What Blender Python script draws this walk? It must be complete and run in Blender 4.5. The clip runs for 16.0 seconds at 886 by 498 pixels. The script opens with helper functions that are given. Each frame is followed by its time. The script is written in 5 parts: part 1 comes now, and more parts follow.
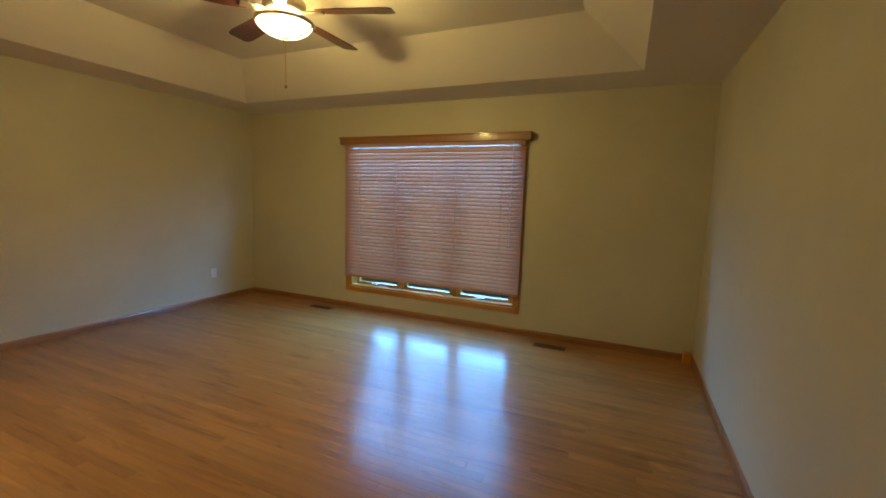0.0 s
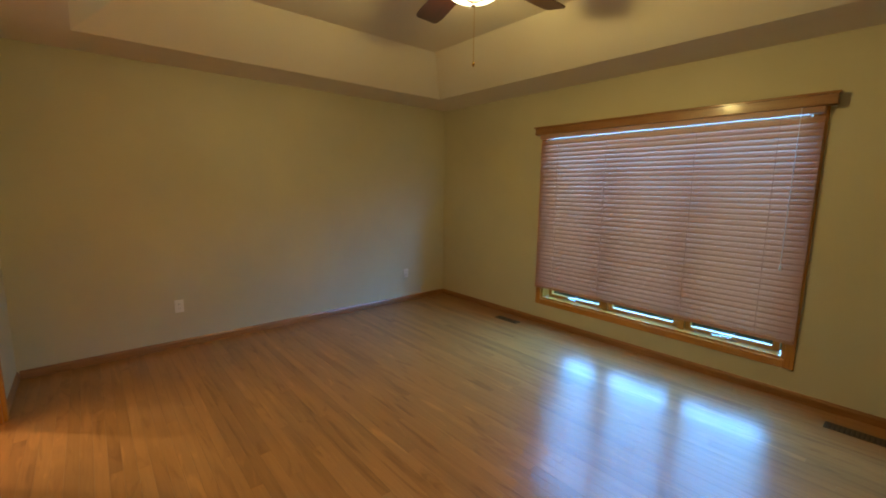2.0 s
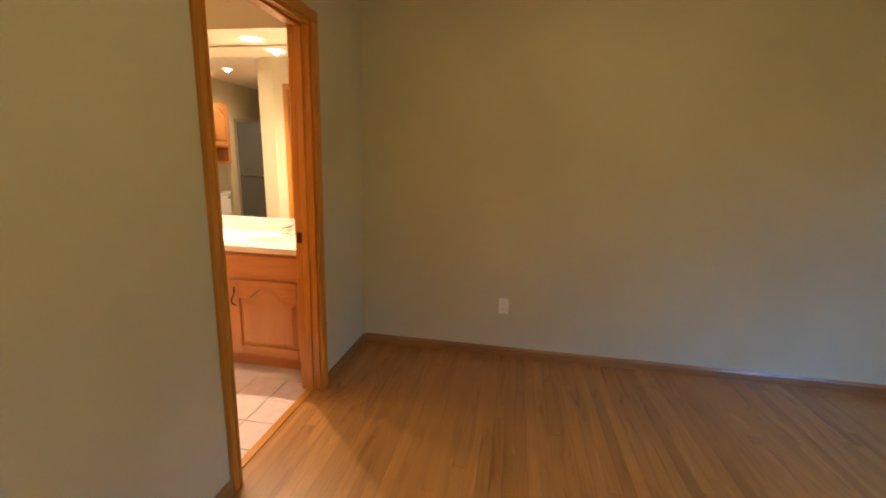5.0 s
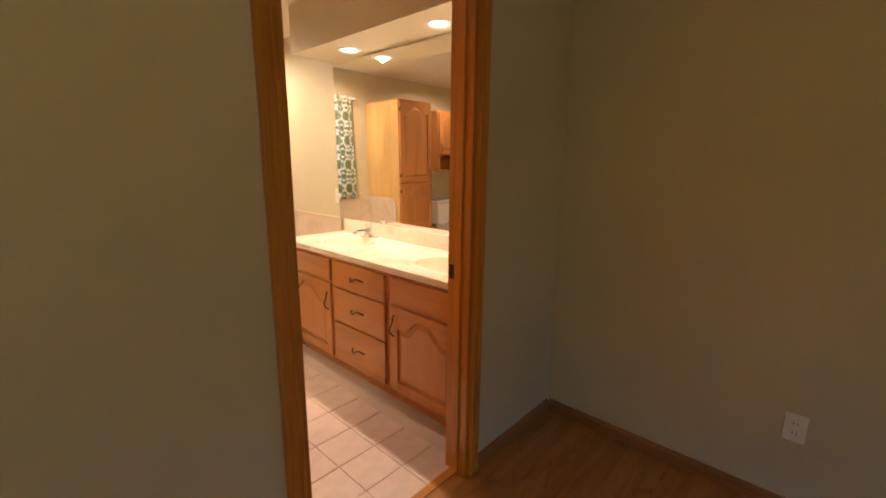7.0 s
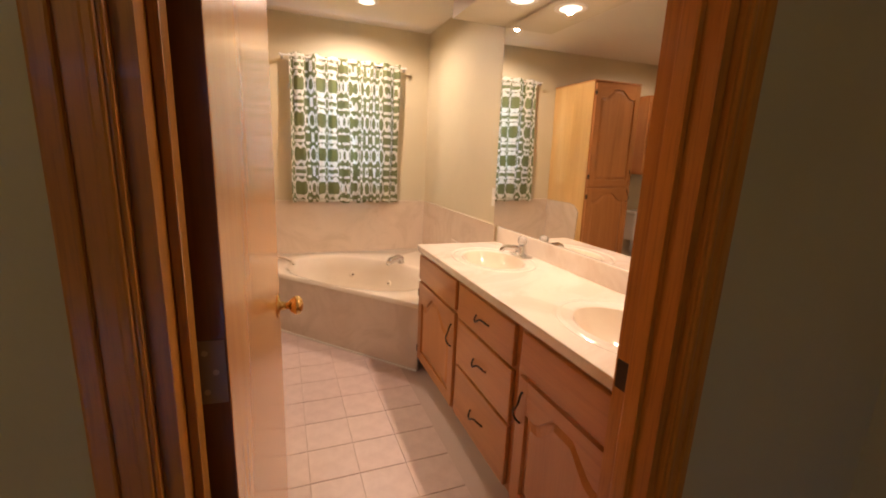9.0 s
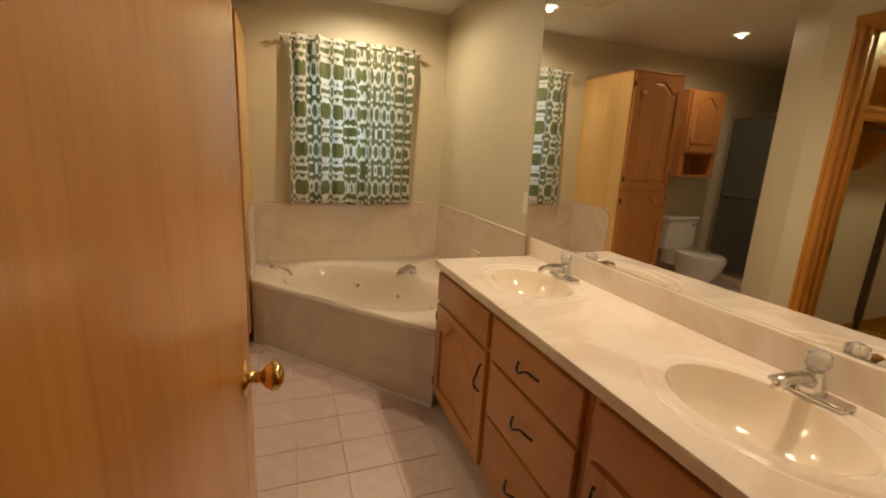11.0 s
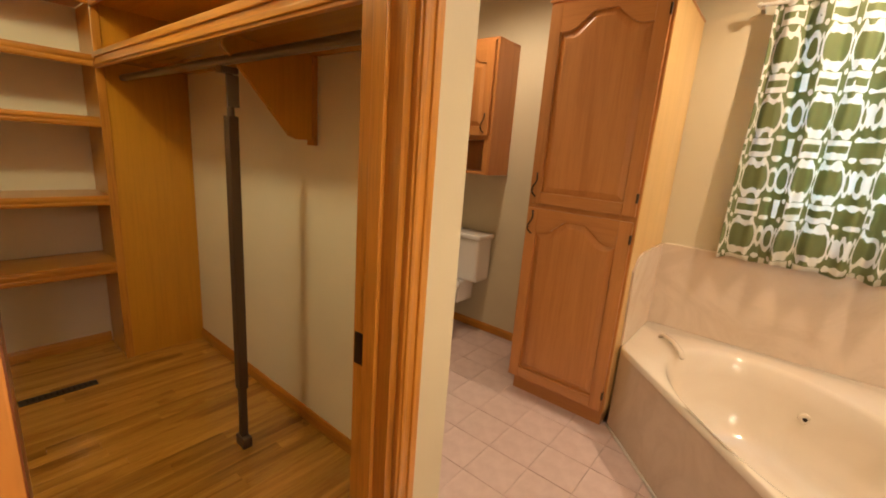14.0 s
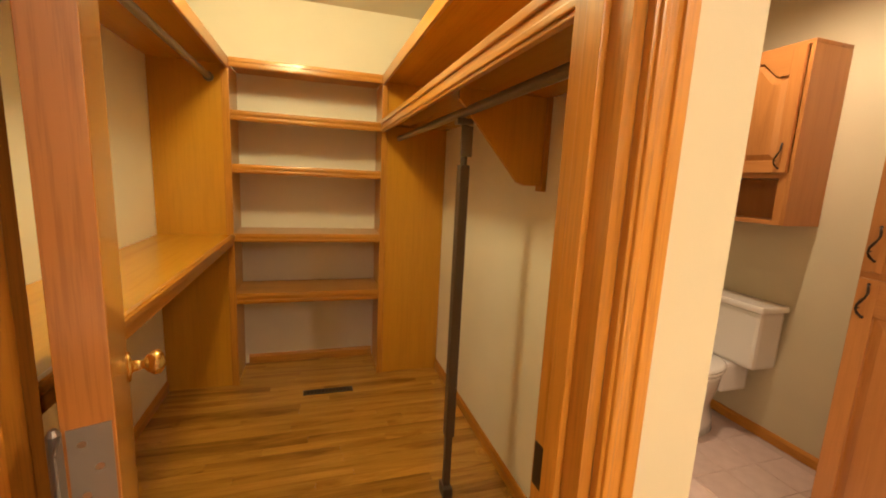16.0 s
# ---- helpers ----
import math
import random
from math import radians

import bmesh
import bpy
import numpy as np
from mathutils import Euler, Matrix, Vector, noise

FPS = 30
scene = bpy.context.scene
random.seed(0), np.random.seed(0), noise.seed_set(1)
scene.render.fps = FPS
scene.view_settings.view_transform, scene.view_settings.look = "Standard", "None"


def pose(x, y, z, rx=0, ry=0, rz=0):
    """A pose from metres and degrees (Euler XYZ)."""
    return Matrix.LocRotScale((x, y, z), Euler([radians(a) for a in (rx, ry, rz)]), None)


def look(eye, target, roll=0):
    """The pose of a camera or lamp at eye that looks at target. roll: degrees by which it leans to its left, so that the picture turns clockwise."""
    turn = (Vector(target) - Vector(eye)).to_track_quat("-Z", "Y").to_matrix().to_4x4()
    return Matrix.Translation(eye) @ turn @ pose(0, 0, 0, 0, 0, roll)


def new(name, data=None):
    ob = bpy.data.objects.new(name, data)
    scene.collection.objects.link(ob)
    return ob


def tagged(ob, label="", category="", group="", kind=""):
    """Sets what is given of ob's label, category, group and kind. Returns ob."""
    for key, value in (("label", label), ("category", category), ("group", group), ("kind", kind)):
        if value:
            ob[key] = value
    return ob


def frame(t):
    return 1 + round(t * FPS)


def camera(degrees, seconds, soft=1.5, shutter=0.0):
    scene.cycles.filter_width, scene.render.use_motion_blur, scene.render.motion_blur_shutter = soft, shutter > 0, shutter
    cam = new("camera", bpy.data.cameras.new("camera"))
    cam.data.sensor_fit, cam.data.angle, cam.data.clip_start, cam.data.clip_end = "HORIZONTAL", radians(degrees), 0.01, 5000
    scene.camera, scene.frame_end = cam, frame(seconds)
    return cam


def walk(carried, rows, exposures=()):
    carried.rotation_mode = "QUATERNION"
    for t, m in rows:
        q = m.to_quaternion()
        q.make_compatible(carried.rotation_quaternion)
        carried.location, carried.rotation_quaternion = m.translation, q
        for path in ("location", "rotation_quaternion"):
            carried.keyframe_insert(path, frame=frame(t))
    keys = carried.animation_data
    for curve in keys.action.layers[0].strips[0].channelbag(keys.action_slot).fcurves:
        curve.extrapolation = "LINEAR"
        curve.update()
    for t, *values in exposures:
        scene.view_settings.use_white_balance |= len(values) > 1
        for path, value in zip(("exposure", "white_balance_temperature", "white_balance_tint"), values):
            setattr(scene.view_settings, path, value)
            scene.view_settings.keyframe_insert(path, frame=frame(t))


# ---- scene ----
cam = camera(93.82, 16.0, soft=1.9)
PATH = [
    (0, (0.236, -0.187, 1.393), (-0.558, 1.633, 1.148), 1.87),
    (0.5, (0.151, -0.062, 1.420), (-0.706, 1.733, 1.219), 2.48),
    (1, (0.024, 0.063, 1.423), (-0.961, 1.792, 1.220), 0.41),
    (1.5, (-0.098, 0.220, 1.447), (-1.335, 1.773, 1.209), 1.65),
    (2, (-0.217, 0.364, 1.448), (-1.720, 1.650, 1.153), 0.64),
    (2.5, (-0.413, 0.510, 1.470), (-2.055, 1.610, 1.159), 1.19),
    (3, (-0.606, 0.676, 1.416), (-2.386, 1.527, 1.086), 0.90),
    (3.5, (-0.813, 0.826, 1.389), (-2.709, 1.345, 1.019), 2.20),
    (4, (-1.079, 0.854, 1.340), (-3.021, 1.193, 1.003), 3.01),
    (4.5, (-1.356, 0.894, 1.346), (-3.322, 0.927, 0.982), 1.47),
    (5, (-1.604, 0.932, 1.365), (-3.535, 0.608, 0.956), 1.75),
    (7.5, (-2.662, 0.800, 1.370), (-3.841, -0.755, 0.933), 2.22),
    (8, (-2.853, 0.672, 1.349), (-3.726, -1.059, 0.859), 4.01),
    (8.5, (-2.983, 0.503, 1.339), (-3.750, -1.283, 0.867), 3.11),
    (9, (-3.099, 0.330, 1.334), (-3.811, -1.490, 0.907), 2.45),
    (11.5, (-3.201, -0.207, 1.330), (-3.873, -2.037, 0.883), 3.74),
    (12, (-3.298, -0.340, 1.319), (-3.665, -2.257, 0.880), 3.94),
    (12.5, (-3.325, -0.486, 1.337), (-3.389, -2.438, 0.906), 3.66),
    (13, (-3.347, -0.691, 1.332), (-3.060, -2.626, 0.920), 3.28),
    (13.5, (-3.357, -0.818, 1.319), (-2.618, -2.631, 0.909), 3.58),
    (14, (-3.383, -0.932, 1.329), (-2.167, -2.453, 0.874), 4.32),
    (14.5, (-3.311, -0.989, 1.312), (-1.798, -2.226, 0.888), 3.83),
    (15, (-3.251, -1.020, 1.329), (-1.553, -2.000, 0.934), 3.34),
    (15.5, (-3.233, -1.064, 1.333), (-1.411, -1.805, 0.969), 2.84),
    (16, (-3.262, -1.124, 1.345), (-1.381, -1.713, 1.012), 2.79),
]
walk(cam, [(t, look(eye, target, roll)) for t, eye, target, roll in PATH],
     [(0, -0.25, 6450, 4), (2.5, -0.3, 6550, 3), (4, -0.05, 6550, 3), (5, -0.1, 6350, 8), (7.3, -1.15, 6250, 13), (9.2, -1.6, 6150, 20),
      (11.3, -2.25, 6250, 2), (12.5, -2.2, 6300, 4), (14, -1.4, 6300, 9), (16, -0.95, 6500, 8)])

# ---------------- world, sun, exposure ----------------
world = bpy.data.worlds.new("sky")
scene.world = world
world.use_nodes = True
wn = world.node_tree.nodes
sky = wn.new("ShaderNodeTexSky")
sky.sky_type = "NISHITA"
sky.sun_disc = False
sky.sun_elevation = radians(35)
sky.sun_rotation = radians(200)
wn["Background"].inputs[1].default_value = 0.12
world.node_tree.links.new(sky.outputs[0], wn["Background"].inputs[0])


def lamp(name, kind, loc, power, color, size=0.1, target=None):
    d = bpy.data.lights.new(name, kind)
    d.energy, d.color = power, color
    if kind == "AREA":
        d.size = size
    elif kind == "SUN":
        d.angle = size
    else:
        d.shadow_soft_size = size
    o = new(name, d)
    o.matrix_world = look(loc, target) if target else pose(*loc)
    return o


WARM = (1.0, 0.73, 0.25)
SOFT = (1.0, 0.75, 0.52)
lamp("sun", "SUN", (0, -30, 20), 0.8, (1, 0.95, 0.88), radians(12), (0, 0, 6))
lamp("fan_lamp", "POINT", (-1.8, 1.9, 2.405), 56, WARM, 0.07)
up = lamp("fan_uplight_lamp", "SPOT", (-1.8, 1.9, 2.415), 30, WARM, 0.025)
up.matrix_world = pose(-1.8, 1.9, 2.415, 180, 0, 0)
up.data.spot_size, up.data.spot_blend = radians(174), 0.08
for lx, ly, lz, pw in ((-4.22, -1.62, 2.096, 13), (-4.22, -0.80, 2.096, 13), (-3.72, -2.98, 2.405, 17), (-1.93, -2.80, 2.405, 10)):
    s = lamp("downlight_lamp", "SPOT", (lx, ly, lz), pw * 11, SOFT, 0.02)
    s.data.spot_size, s.data.spot_blend = radians(168), 0.6
lamp("closet_lamp", "POINT", (-1.75, -0.95, 2.26), 86, (1.0, 0.85, 0.43), 0.09)
w = lamp("window_light", "AREA", (-1.80, 4.27, 1.20), 260, (0.13, 0.42, 1.0), 2.0, (-1.80, 2.0, 0.35))
w.data.shape, w.data.size_y = "RECTANGLE", 1.7
w2 = lamp("bath_window_light", "AREA", (-3.63, -3.66, 1.54), 120, (0.38, 0.64, 1.0), 0.65, (-3.63, -2.0, 1.5))


# ---------------- materials ----------------
def material(name, base, rough=0.5, metal=0.0, coat=0.0):
    m = bpy.data.materials.new(name)
    m.use_nodes = True
    b = m.node_tree.nodes["Principled BSDF"]
    b.inputs["Base Color"].default_value = (*base, 1)
    b.inputs["Roughness"].default_value = rough
    b.inputs["Metallic"].default_value = metal
    b.inputs["Coat Weight"].default_value = coat
    b.inputs["Coat Roughness"].default_value = 0.12
    return m


def nd(m, kind, **sets):
    n = m.node_tree.nodes.new(kind)
    for k, v in sets.items():
        n.inputs[k].default_value = v
    return n


def ln(m, a, b):
    m.node_tree.links.new(a, b)


def ramp(m, fac, stops):
    r = nd(m, "ShaderNodeValToRGB")
    e = r.color_ramp.elements
    e[0].position, e[0].color = stops[0][0], (*stops[0][1], 1)
    e[1].position, e[1].color = stops[-1][0], (*stops[-1][1], 1)
    for p, c in stops[1:-1]:
        k = e.new(p)
        k.color = (*c, 1)
    ln(m, fac, r.inputs[0])
    return r


def bump(m, height, strength, distance=0.002):
    b = nd(m, "ShaderNodeBump", Strength=strength, Distance=distance)
    ln(m, height, b.inputs["Height"])
    ln(m, b.outputs[0], m.node_tree.nodes["Principled BSDF"].inputs["Normal"])


def paint(name, base, rough=0.55, vary=0.06, grain=160, strength=0.25):
    """Rolled wall paint: faint blotches and orange-peel relief."""
    m = material(name, base, rough)
    p = m.node_tree.nodes["Principled BSDF"]
    co = nd(m, "ShaderNodeTexCoord")
    big = nd(m, "ShaderNodeTexNoise", Scale=1.3, Detail=4.0)
    ln(m, co.outputs["Object"], big.inputs["Vector"])
    r = ramp(m, big.outputs["Fac"], [(0.3, tuple(c * (1 - vary) for c in base)), (0.7, tuple(min(1, c * (1 + vary)) for c in base))])
    ln(m, r.outputs[0], p.inputs["Base Color"])
    fine = nd(m, "ShaderNodeTexNoise", Scale=grain, Detail=3.0)
    ln(m, co.outputs["Object"], fine.inputs["Vector"])
    bump(m, fine.outputs["Fac"], strength, 0.001)
    return m


def wood(name, dark, light, axis="z", rough=0.3, coat=0.35, spread=0.25, scale=1.0, pores=True):
    """Varnished timber with the grain along one axis, varied piece by piece."""
    m = material(name, light, rough, 0, coat)
    p = m.node_tree.nodes["Principled BSDF"]
    co = nd(m, "ShaderNodeTexCoord")
    info = nd(m, "ShaderNodeObjectInfo")
    mp = nd(m, "ShaderNodeMapping")
    long, cross = 0.9 * scale, 11.0 * scale
    mp.inputs["Scale"].default_value = tuple(long if a == axis else cross for a in "xyz")
    shift = nd(m, "ShaderNodeVectorMath")
    shift.operation = "SCALE"
    comb = nd(m, "ShaderNodeCombineXYZ")
    for i in range(3):
        ln(m, info.outputs["Random"], comb.inputs[i])
    ln(m, comb.outputs[0], shift.inputs[0])
    shift.inputs["Scale"].default_value = 17.0
    ln(m, co.outputs["Object"], mp.inputs["Vector"])
    ln(m, shift.outputs[0], mp.inputs["Location"])
    wv = nd(m, "ShaderNodeTexNoise", Scale=1.0, Detail=6.0, Roughness=0.6, Distortion=0.9)
    ln(m, mp.outputs[0], wv.inputs["Vector"])
    r = ramp(m, wv.outputs["Fac"], [(0.28, dark), (0.5, tuple((a + 2 * b) / 3 for a, b in zip(dark, light))), (0.72, light)])
    mp2 = nd(m, "ShaderNodeMapping")
    mp2.inputs["Scale"].default_value = tuple(6 * scale if a == axis else 160 * scale for a in "xyz")
    ln(m, co.outputs["Object"], mp2.inputs["Vector"])
    fine = nd(m, "ShaderNodeTexNoise", Scale=1.0, Detail=3.0, Roughness=0.7)
    ln(m, mp2.outputs[0], fine.inputs["Vector"])
    mix = nd(m, "ShaderNodeMix")
    mix.data_type, mix.blend_type = "RGBA", "MULTIPLY"
    mix.inputs["Factor"].default_value = 0.38 if pores else 0.15
    r2 = ramp(m, fine.outputs["Fac"], [(0.36, (0.45, 0.38, 0.3)), (0.52, (1, 1, 1))])
    ln(m, r.outputs[0], mix.inputs["A"])
    ln(m, r2.outputs[0], mix.inputs["B"])
    hsv = nd(m, "ShaderNodeHueSaturation")
    val = nd(m, "ShaderNodeMapRange")
    val.inputs["To Min"].default_value, val.inputs["To Max"].default_value = 1 - spread, 1 + spread
    ln(m, info.outputs["Random"], val.inputs["Value"])
    ln(m, val.outputs[0], hsv.inputs["Value"])
    ln(m, mix.outputs["Result"], hsv.inputs["Color"])
    ln(m, hsv.outputs[0], p.inputs["Base Color"])
    bump(m, fine.outputs["Fac"], 0.12, 0.0008)
    return m


def marble(name, base, vein, rough=0.18, scale=3.0):
    m = material(name, base, rough, 0, 0.3)
    p = m.node_tree.nodes["Principled BSDF"]
    co = nd(m, "ShaderNodeTexCoord")
    n = nd(m, "ShaderNodeTexNoise", Scale=scale, Detail=7.0, Roughness=0.65, Distortion=1.6)
    ln(m, co.outputs["Object"], n.inputs["Vector"])
    r = ramp(m, n.outputs["Fac"], [(0.38, vein), (0.52, base), (0.75, tuple(min(1, c * 1.06) for c in base))])
    ln(m, r.outputs[0], p.inputs["Base Color"])
    return m


M_wall = paint("sage_paint", (0.55, 0.505, 0.35))
M_wallb = paint("bath_sage_paint", (0.62, 0.55, 0.38))
M_closet = paint("cream_paint", (0.84, 0.79, 0.70))
M_ceil = paint("ceiling_white", (0.74, 0.68, 0.57), 0.8, 0.03, 90, 0.6)
M_oakz = wood("honey_oak_upright", (0.38, 0.14, 0.016), (0.58, 0.25, 0.034), "z", 0.3, 0.4, 0.08)
M_oakx = wood("honey_oak_along_x", (0.38, 0.14, 0.016), (0.58, 0.25, 0.034), "x", 0.3, 0.4, 0.08)
M_oaky = wood("honey_oak_along_y", (0.38, 0.14, 0.016), (0.58, 0.25, 0.034), "y", 0.3, 0.4, 0.08)
M_ply = wood("amber_plywood", (0.49, 0.215, 0.016), (0.59, 0.28, 0.024), "z", 0.3, 0.25, 0.05, 0.5, False)
M_plyx = wood("amber_plywood_flat", (0.49, 0.215, 0.016), (0.59, 0.28, 0.024), "x", 0.27, 0.3, 0.05, 0.5, False)
M_slab = wood("birch_door_veneer", (0.47, 0.19, 0.038), (0.58, 0.265, 0.06), "z", 0.26, 0.4, 0.03, 0.6, False)
M_basex = wood("brown_oak_base_x", (0.20, 0.082, 0.026), (0.36, 0.17, 0.062), "x", 0.35, 0.3, 0.05)
M_basey = wood("brown_oak_base_y", (0.20, 0.082, 0.026), (0.36, 0.17, 0.062), "y", 0.35, 0.3, 0.05)
M_floor = wood("oak_floor_x", (0.26, 0.112, 0.030), (0.43, 0.205, 0.060), "x", 0.28, 0.5, 0.09, 0.4, False)


def streaks(m, axis, low, high):
    """Broad cathedral figure and sparse dark mineral streaks over a timber material."""
    p = m.node_tree.nodes["Principled BSDF"]
    link = p.inputs["Base Color"].links[0]
    src = link.from_socket
    co, info = nd(m, "ShaderNodeTexCoord"), nd(m, "ShaderNodeObjectInfo")
    mp = nd(m, "ShaderNodeMapping")
    mp.inputs["Scale"].default_value = tuple(1.3 if a == axis else 9 for a in "xyz")
    comb = nd(m, "ShaderNodeCombineXYZ")
    for i in range(3):
        ln(m, info.outputs["Random"], comb.inputs[i])
    shift = nd(m, "ShaderNodeVectorMath")
    shift.operation = "SCALE"
    shift.inputs["Scale"].default_value = 43.0
    ln(m, comb.outputs[0], shift.inputs[0])
    ln(m, co.outputs["Object"], mp.inputs["Vector"])
    ln(m, shift.outputs[0], mp.inputs["Location"])
    n = nd(m, "ShaderNodeTexNoise", Scale=1.0, Detail=3.0, Roughness=0.55, Distortion=1.5)
    ln(m, mp.outputs[0], n.inputs["Vector"])
    r = ramp(m, n.outputs["Fac"], [(0.30, low), (0.42, (1, 1, 1)), (0.60, (1, 1, 1)), (0.70, high)])
    mix = nd(m, "ShaderNodeMix")
    mix.data_type, mix.blend_type = "RGBA", "MULTIPLY"
    mix.inputs["Factor"].default_value = 1.0
    ln(m, src, mix.inputs["A"])
    ln(m, r.outputs[0], mix.inputs["B"])
    ln(m, mix.outputs["Result"], p.inputs["Base Color"])
    p.inputs["Coat Roughness"].default_value = 0.17


streaks(M_floor, "x", (0.70, 0.63, 0.56), (1.28, 1.3, 1.32))
M_floory = wood("oak_floor_y", (0.19, 0.075, 0.012), (0.54, 0.27, 0.045), "y", 0.2, 0.5, 0.17)
M_cab = wood("cabinet_oak", (0.39, 0.15, 0.038), (0.53, 0.23, 0.065), "z", 0.32, 0.3, 0.06, 1.0, False)
M_caby = wood("cabinet_oak_y", (0.42, 0.185, 0.06), (0.58, 0.29, 0.11), "y", 0.32, 0.3, 0.06)
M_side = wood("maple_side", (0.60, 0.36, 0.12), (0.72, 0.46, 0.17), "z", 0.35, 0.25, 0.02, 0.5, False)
M_bed = material("floor_bed", (0.20, 0.09, 0.03), 0.8)
M_gap = material("dark_gap", (0.05, 0.03, 0.015), 0.8)
M_top = marble("cultured_marble", (0.80, 0.70, 0.60), (0.72, 0.60, 0.49), 0.16, 2.2)
M_bowl = marble("marble_basin", (0.80, 0.69, 0.55), (0.78, 0.66, 0.52), 0.12, 2.0)
M_tub = marble("almond_acrylic", (0.80, 0.71, 0.58), (0.78, 0.68, 0.55), 0.12, 1.5)
M_panel = marble("beige_marble_panel", (0.70, 0.58, 0.46), (0.64, 0.52, 0.40), 0.22, 3.0)
M_china = material("white_china", (0.80, 0.78, 0.74), 0.12, 0, 0.5)
M_chrome = material("chrome", (0.75, 0.75, 0.76), 0.12, 1)
M_brass = material("polished_brass", (0.80, 0.56, 0.22), 0.16, 1)
M_steel = material("satin_hinge_steel", (0.30, 0.27, 0.24), 0.5, 0.8)
M_bronze = material("dark_bronze", (0.055, 0.035, 0.025), 0.4, 0.7)
M_pole = material("brown_steel_pole", (0.10, 0.065, 0.045), 0.45, 0.4)
M_rod = material("grey_metal_rod", (0.24, 0.21, 0.18), 0.35, 0.8)
M_white = material("white_plastic", (0.80, 0.77, 0.70), 0.35)
M_blade = wood("mahogany_blade", (0.035, 0.010, 0.008), (0.09, 0.025, 0.018), "x", 0.3, 0.4, 0.05)
M_nickel = material("brushed_nickel", (0.55, 0.50, 0.44), 0.3, 1)
M_slat = material("blind_slat", (0.46, 0.25, 0.15), 0.42)
M_vent = material("floor_register_metal", (0.10, 0.075, 0.05), 0.45, 0.6)
M_grout = paint("grout", (0.56, 0.44, 0.39), 0.85)
M_acryl = material("clear_acrylic", (0.9, 0.9, 0.9), 0.05)
M_acryl.node_tree.nodes["Principled BSDF"].inputs["Transmission Weight"].default_value = 0.8
M_mirror = material("mirror_silver", (0.90, 0.90, 0.88), 0.015, 1)
M_glass = material("window_glass", (0.95, 0.98, 1.0), 0.02)
M_glass.node_tree.nodes["Principled BSDF"].inputs["Transmission Weight"].default_value = 1.0
M_smoke = material("smoked_glass", (0.10, 0.10, 0.085), 0.22)
stl = nd(M_slat, "ShaderNodeBsdfTranslucent")
stl.inputs["Color"].default_value = (0.80, 0.38, 0.18, 1)
smx = nd(M_slat, "ShaderNodeMixShader")
smx.inputs[0].default_value = 0.27
ln(M_slat, M_slat.node_tree.nodes["Principled BSDF"].outputs[0], smx.inputs[1])
ln(M_slat, stl.outputs[0], smx.inputs[2])
ln(M_slat, smx.outputs[0], M_slat.node_tree.nodes["Material Output"].inputs["Surface"])


def glow(name, color, power):
    m = material(name, color, 0.4)
    b = m.node_tree.nodes["Principled BSDF"]
    b.inputs["Emission Color"].default_value = (*color, 1)
    b.inputs["Emission Strength"].default_value = power
    return m


M_bulb = glow("lit_lens", (1.0, 0.84, 0.60), 9)
M_shade = glow("lit_glass_bowl", (1.0, 0.82, 0.55), 7)


def tile_material():
    m = material("pink_beige_tile", (0.62, 0.50, 0.44), 0.35, 0, 0.1)
    p = m.node_tree.nodes["Principled BSDF"]
    co, info = nd(m, "ShaderNodeTexCoord"), nd(m, "ShaderNodeObjectInfo")
    n = nd(m, "ShaderNodeTexNoise", Scale=14.0, Detail=5.0, Roughness=0.6)
    ln(m, co.outputs["Object"], n.inputs["Vector"])
    r = ramp(m, n.outputs["Fac"], [(0.3, (0.58, 0.44, 0.40)), (0.7, (0.68, 0.54, 0.49))])
    hsv = nd(m, "ShaderNodeHueSaturation")
    v = nd(m, "ShaderNodeMapRange")
    v.inputs["To Min"].default_value, v.inputs["To Max"].default_value = 0.98, 1.02
    ln(m, info.outputs["Random"], v.inputs["Value"])
    ln(m, v.outputs[0], hsv.inputs["Value"])
    ln(m, r.outputs[0], hsv.inputs["Color"])
    ln(m, hsv.outputs[0], p.inputs["Base Color"])
    bump(m, n.outputs["Fac"], 0.15, 0.001)
    return m


M_tile = tile_material()


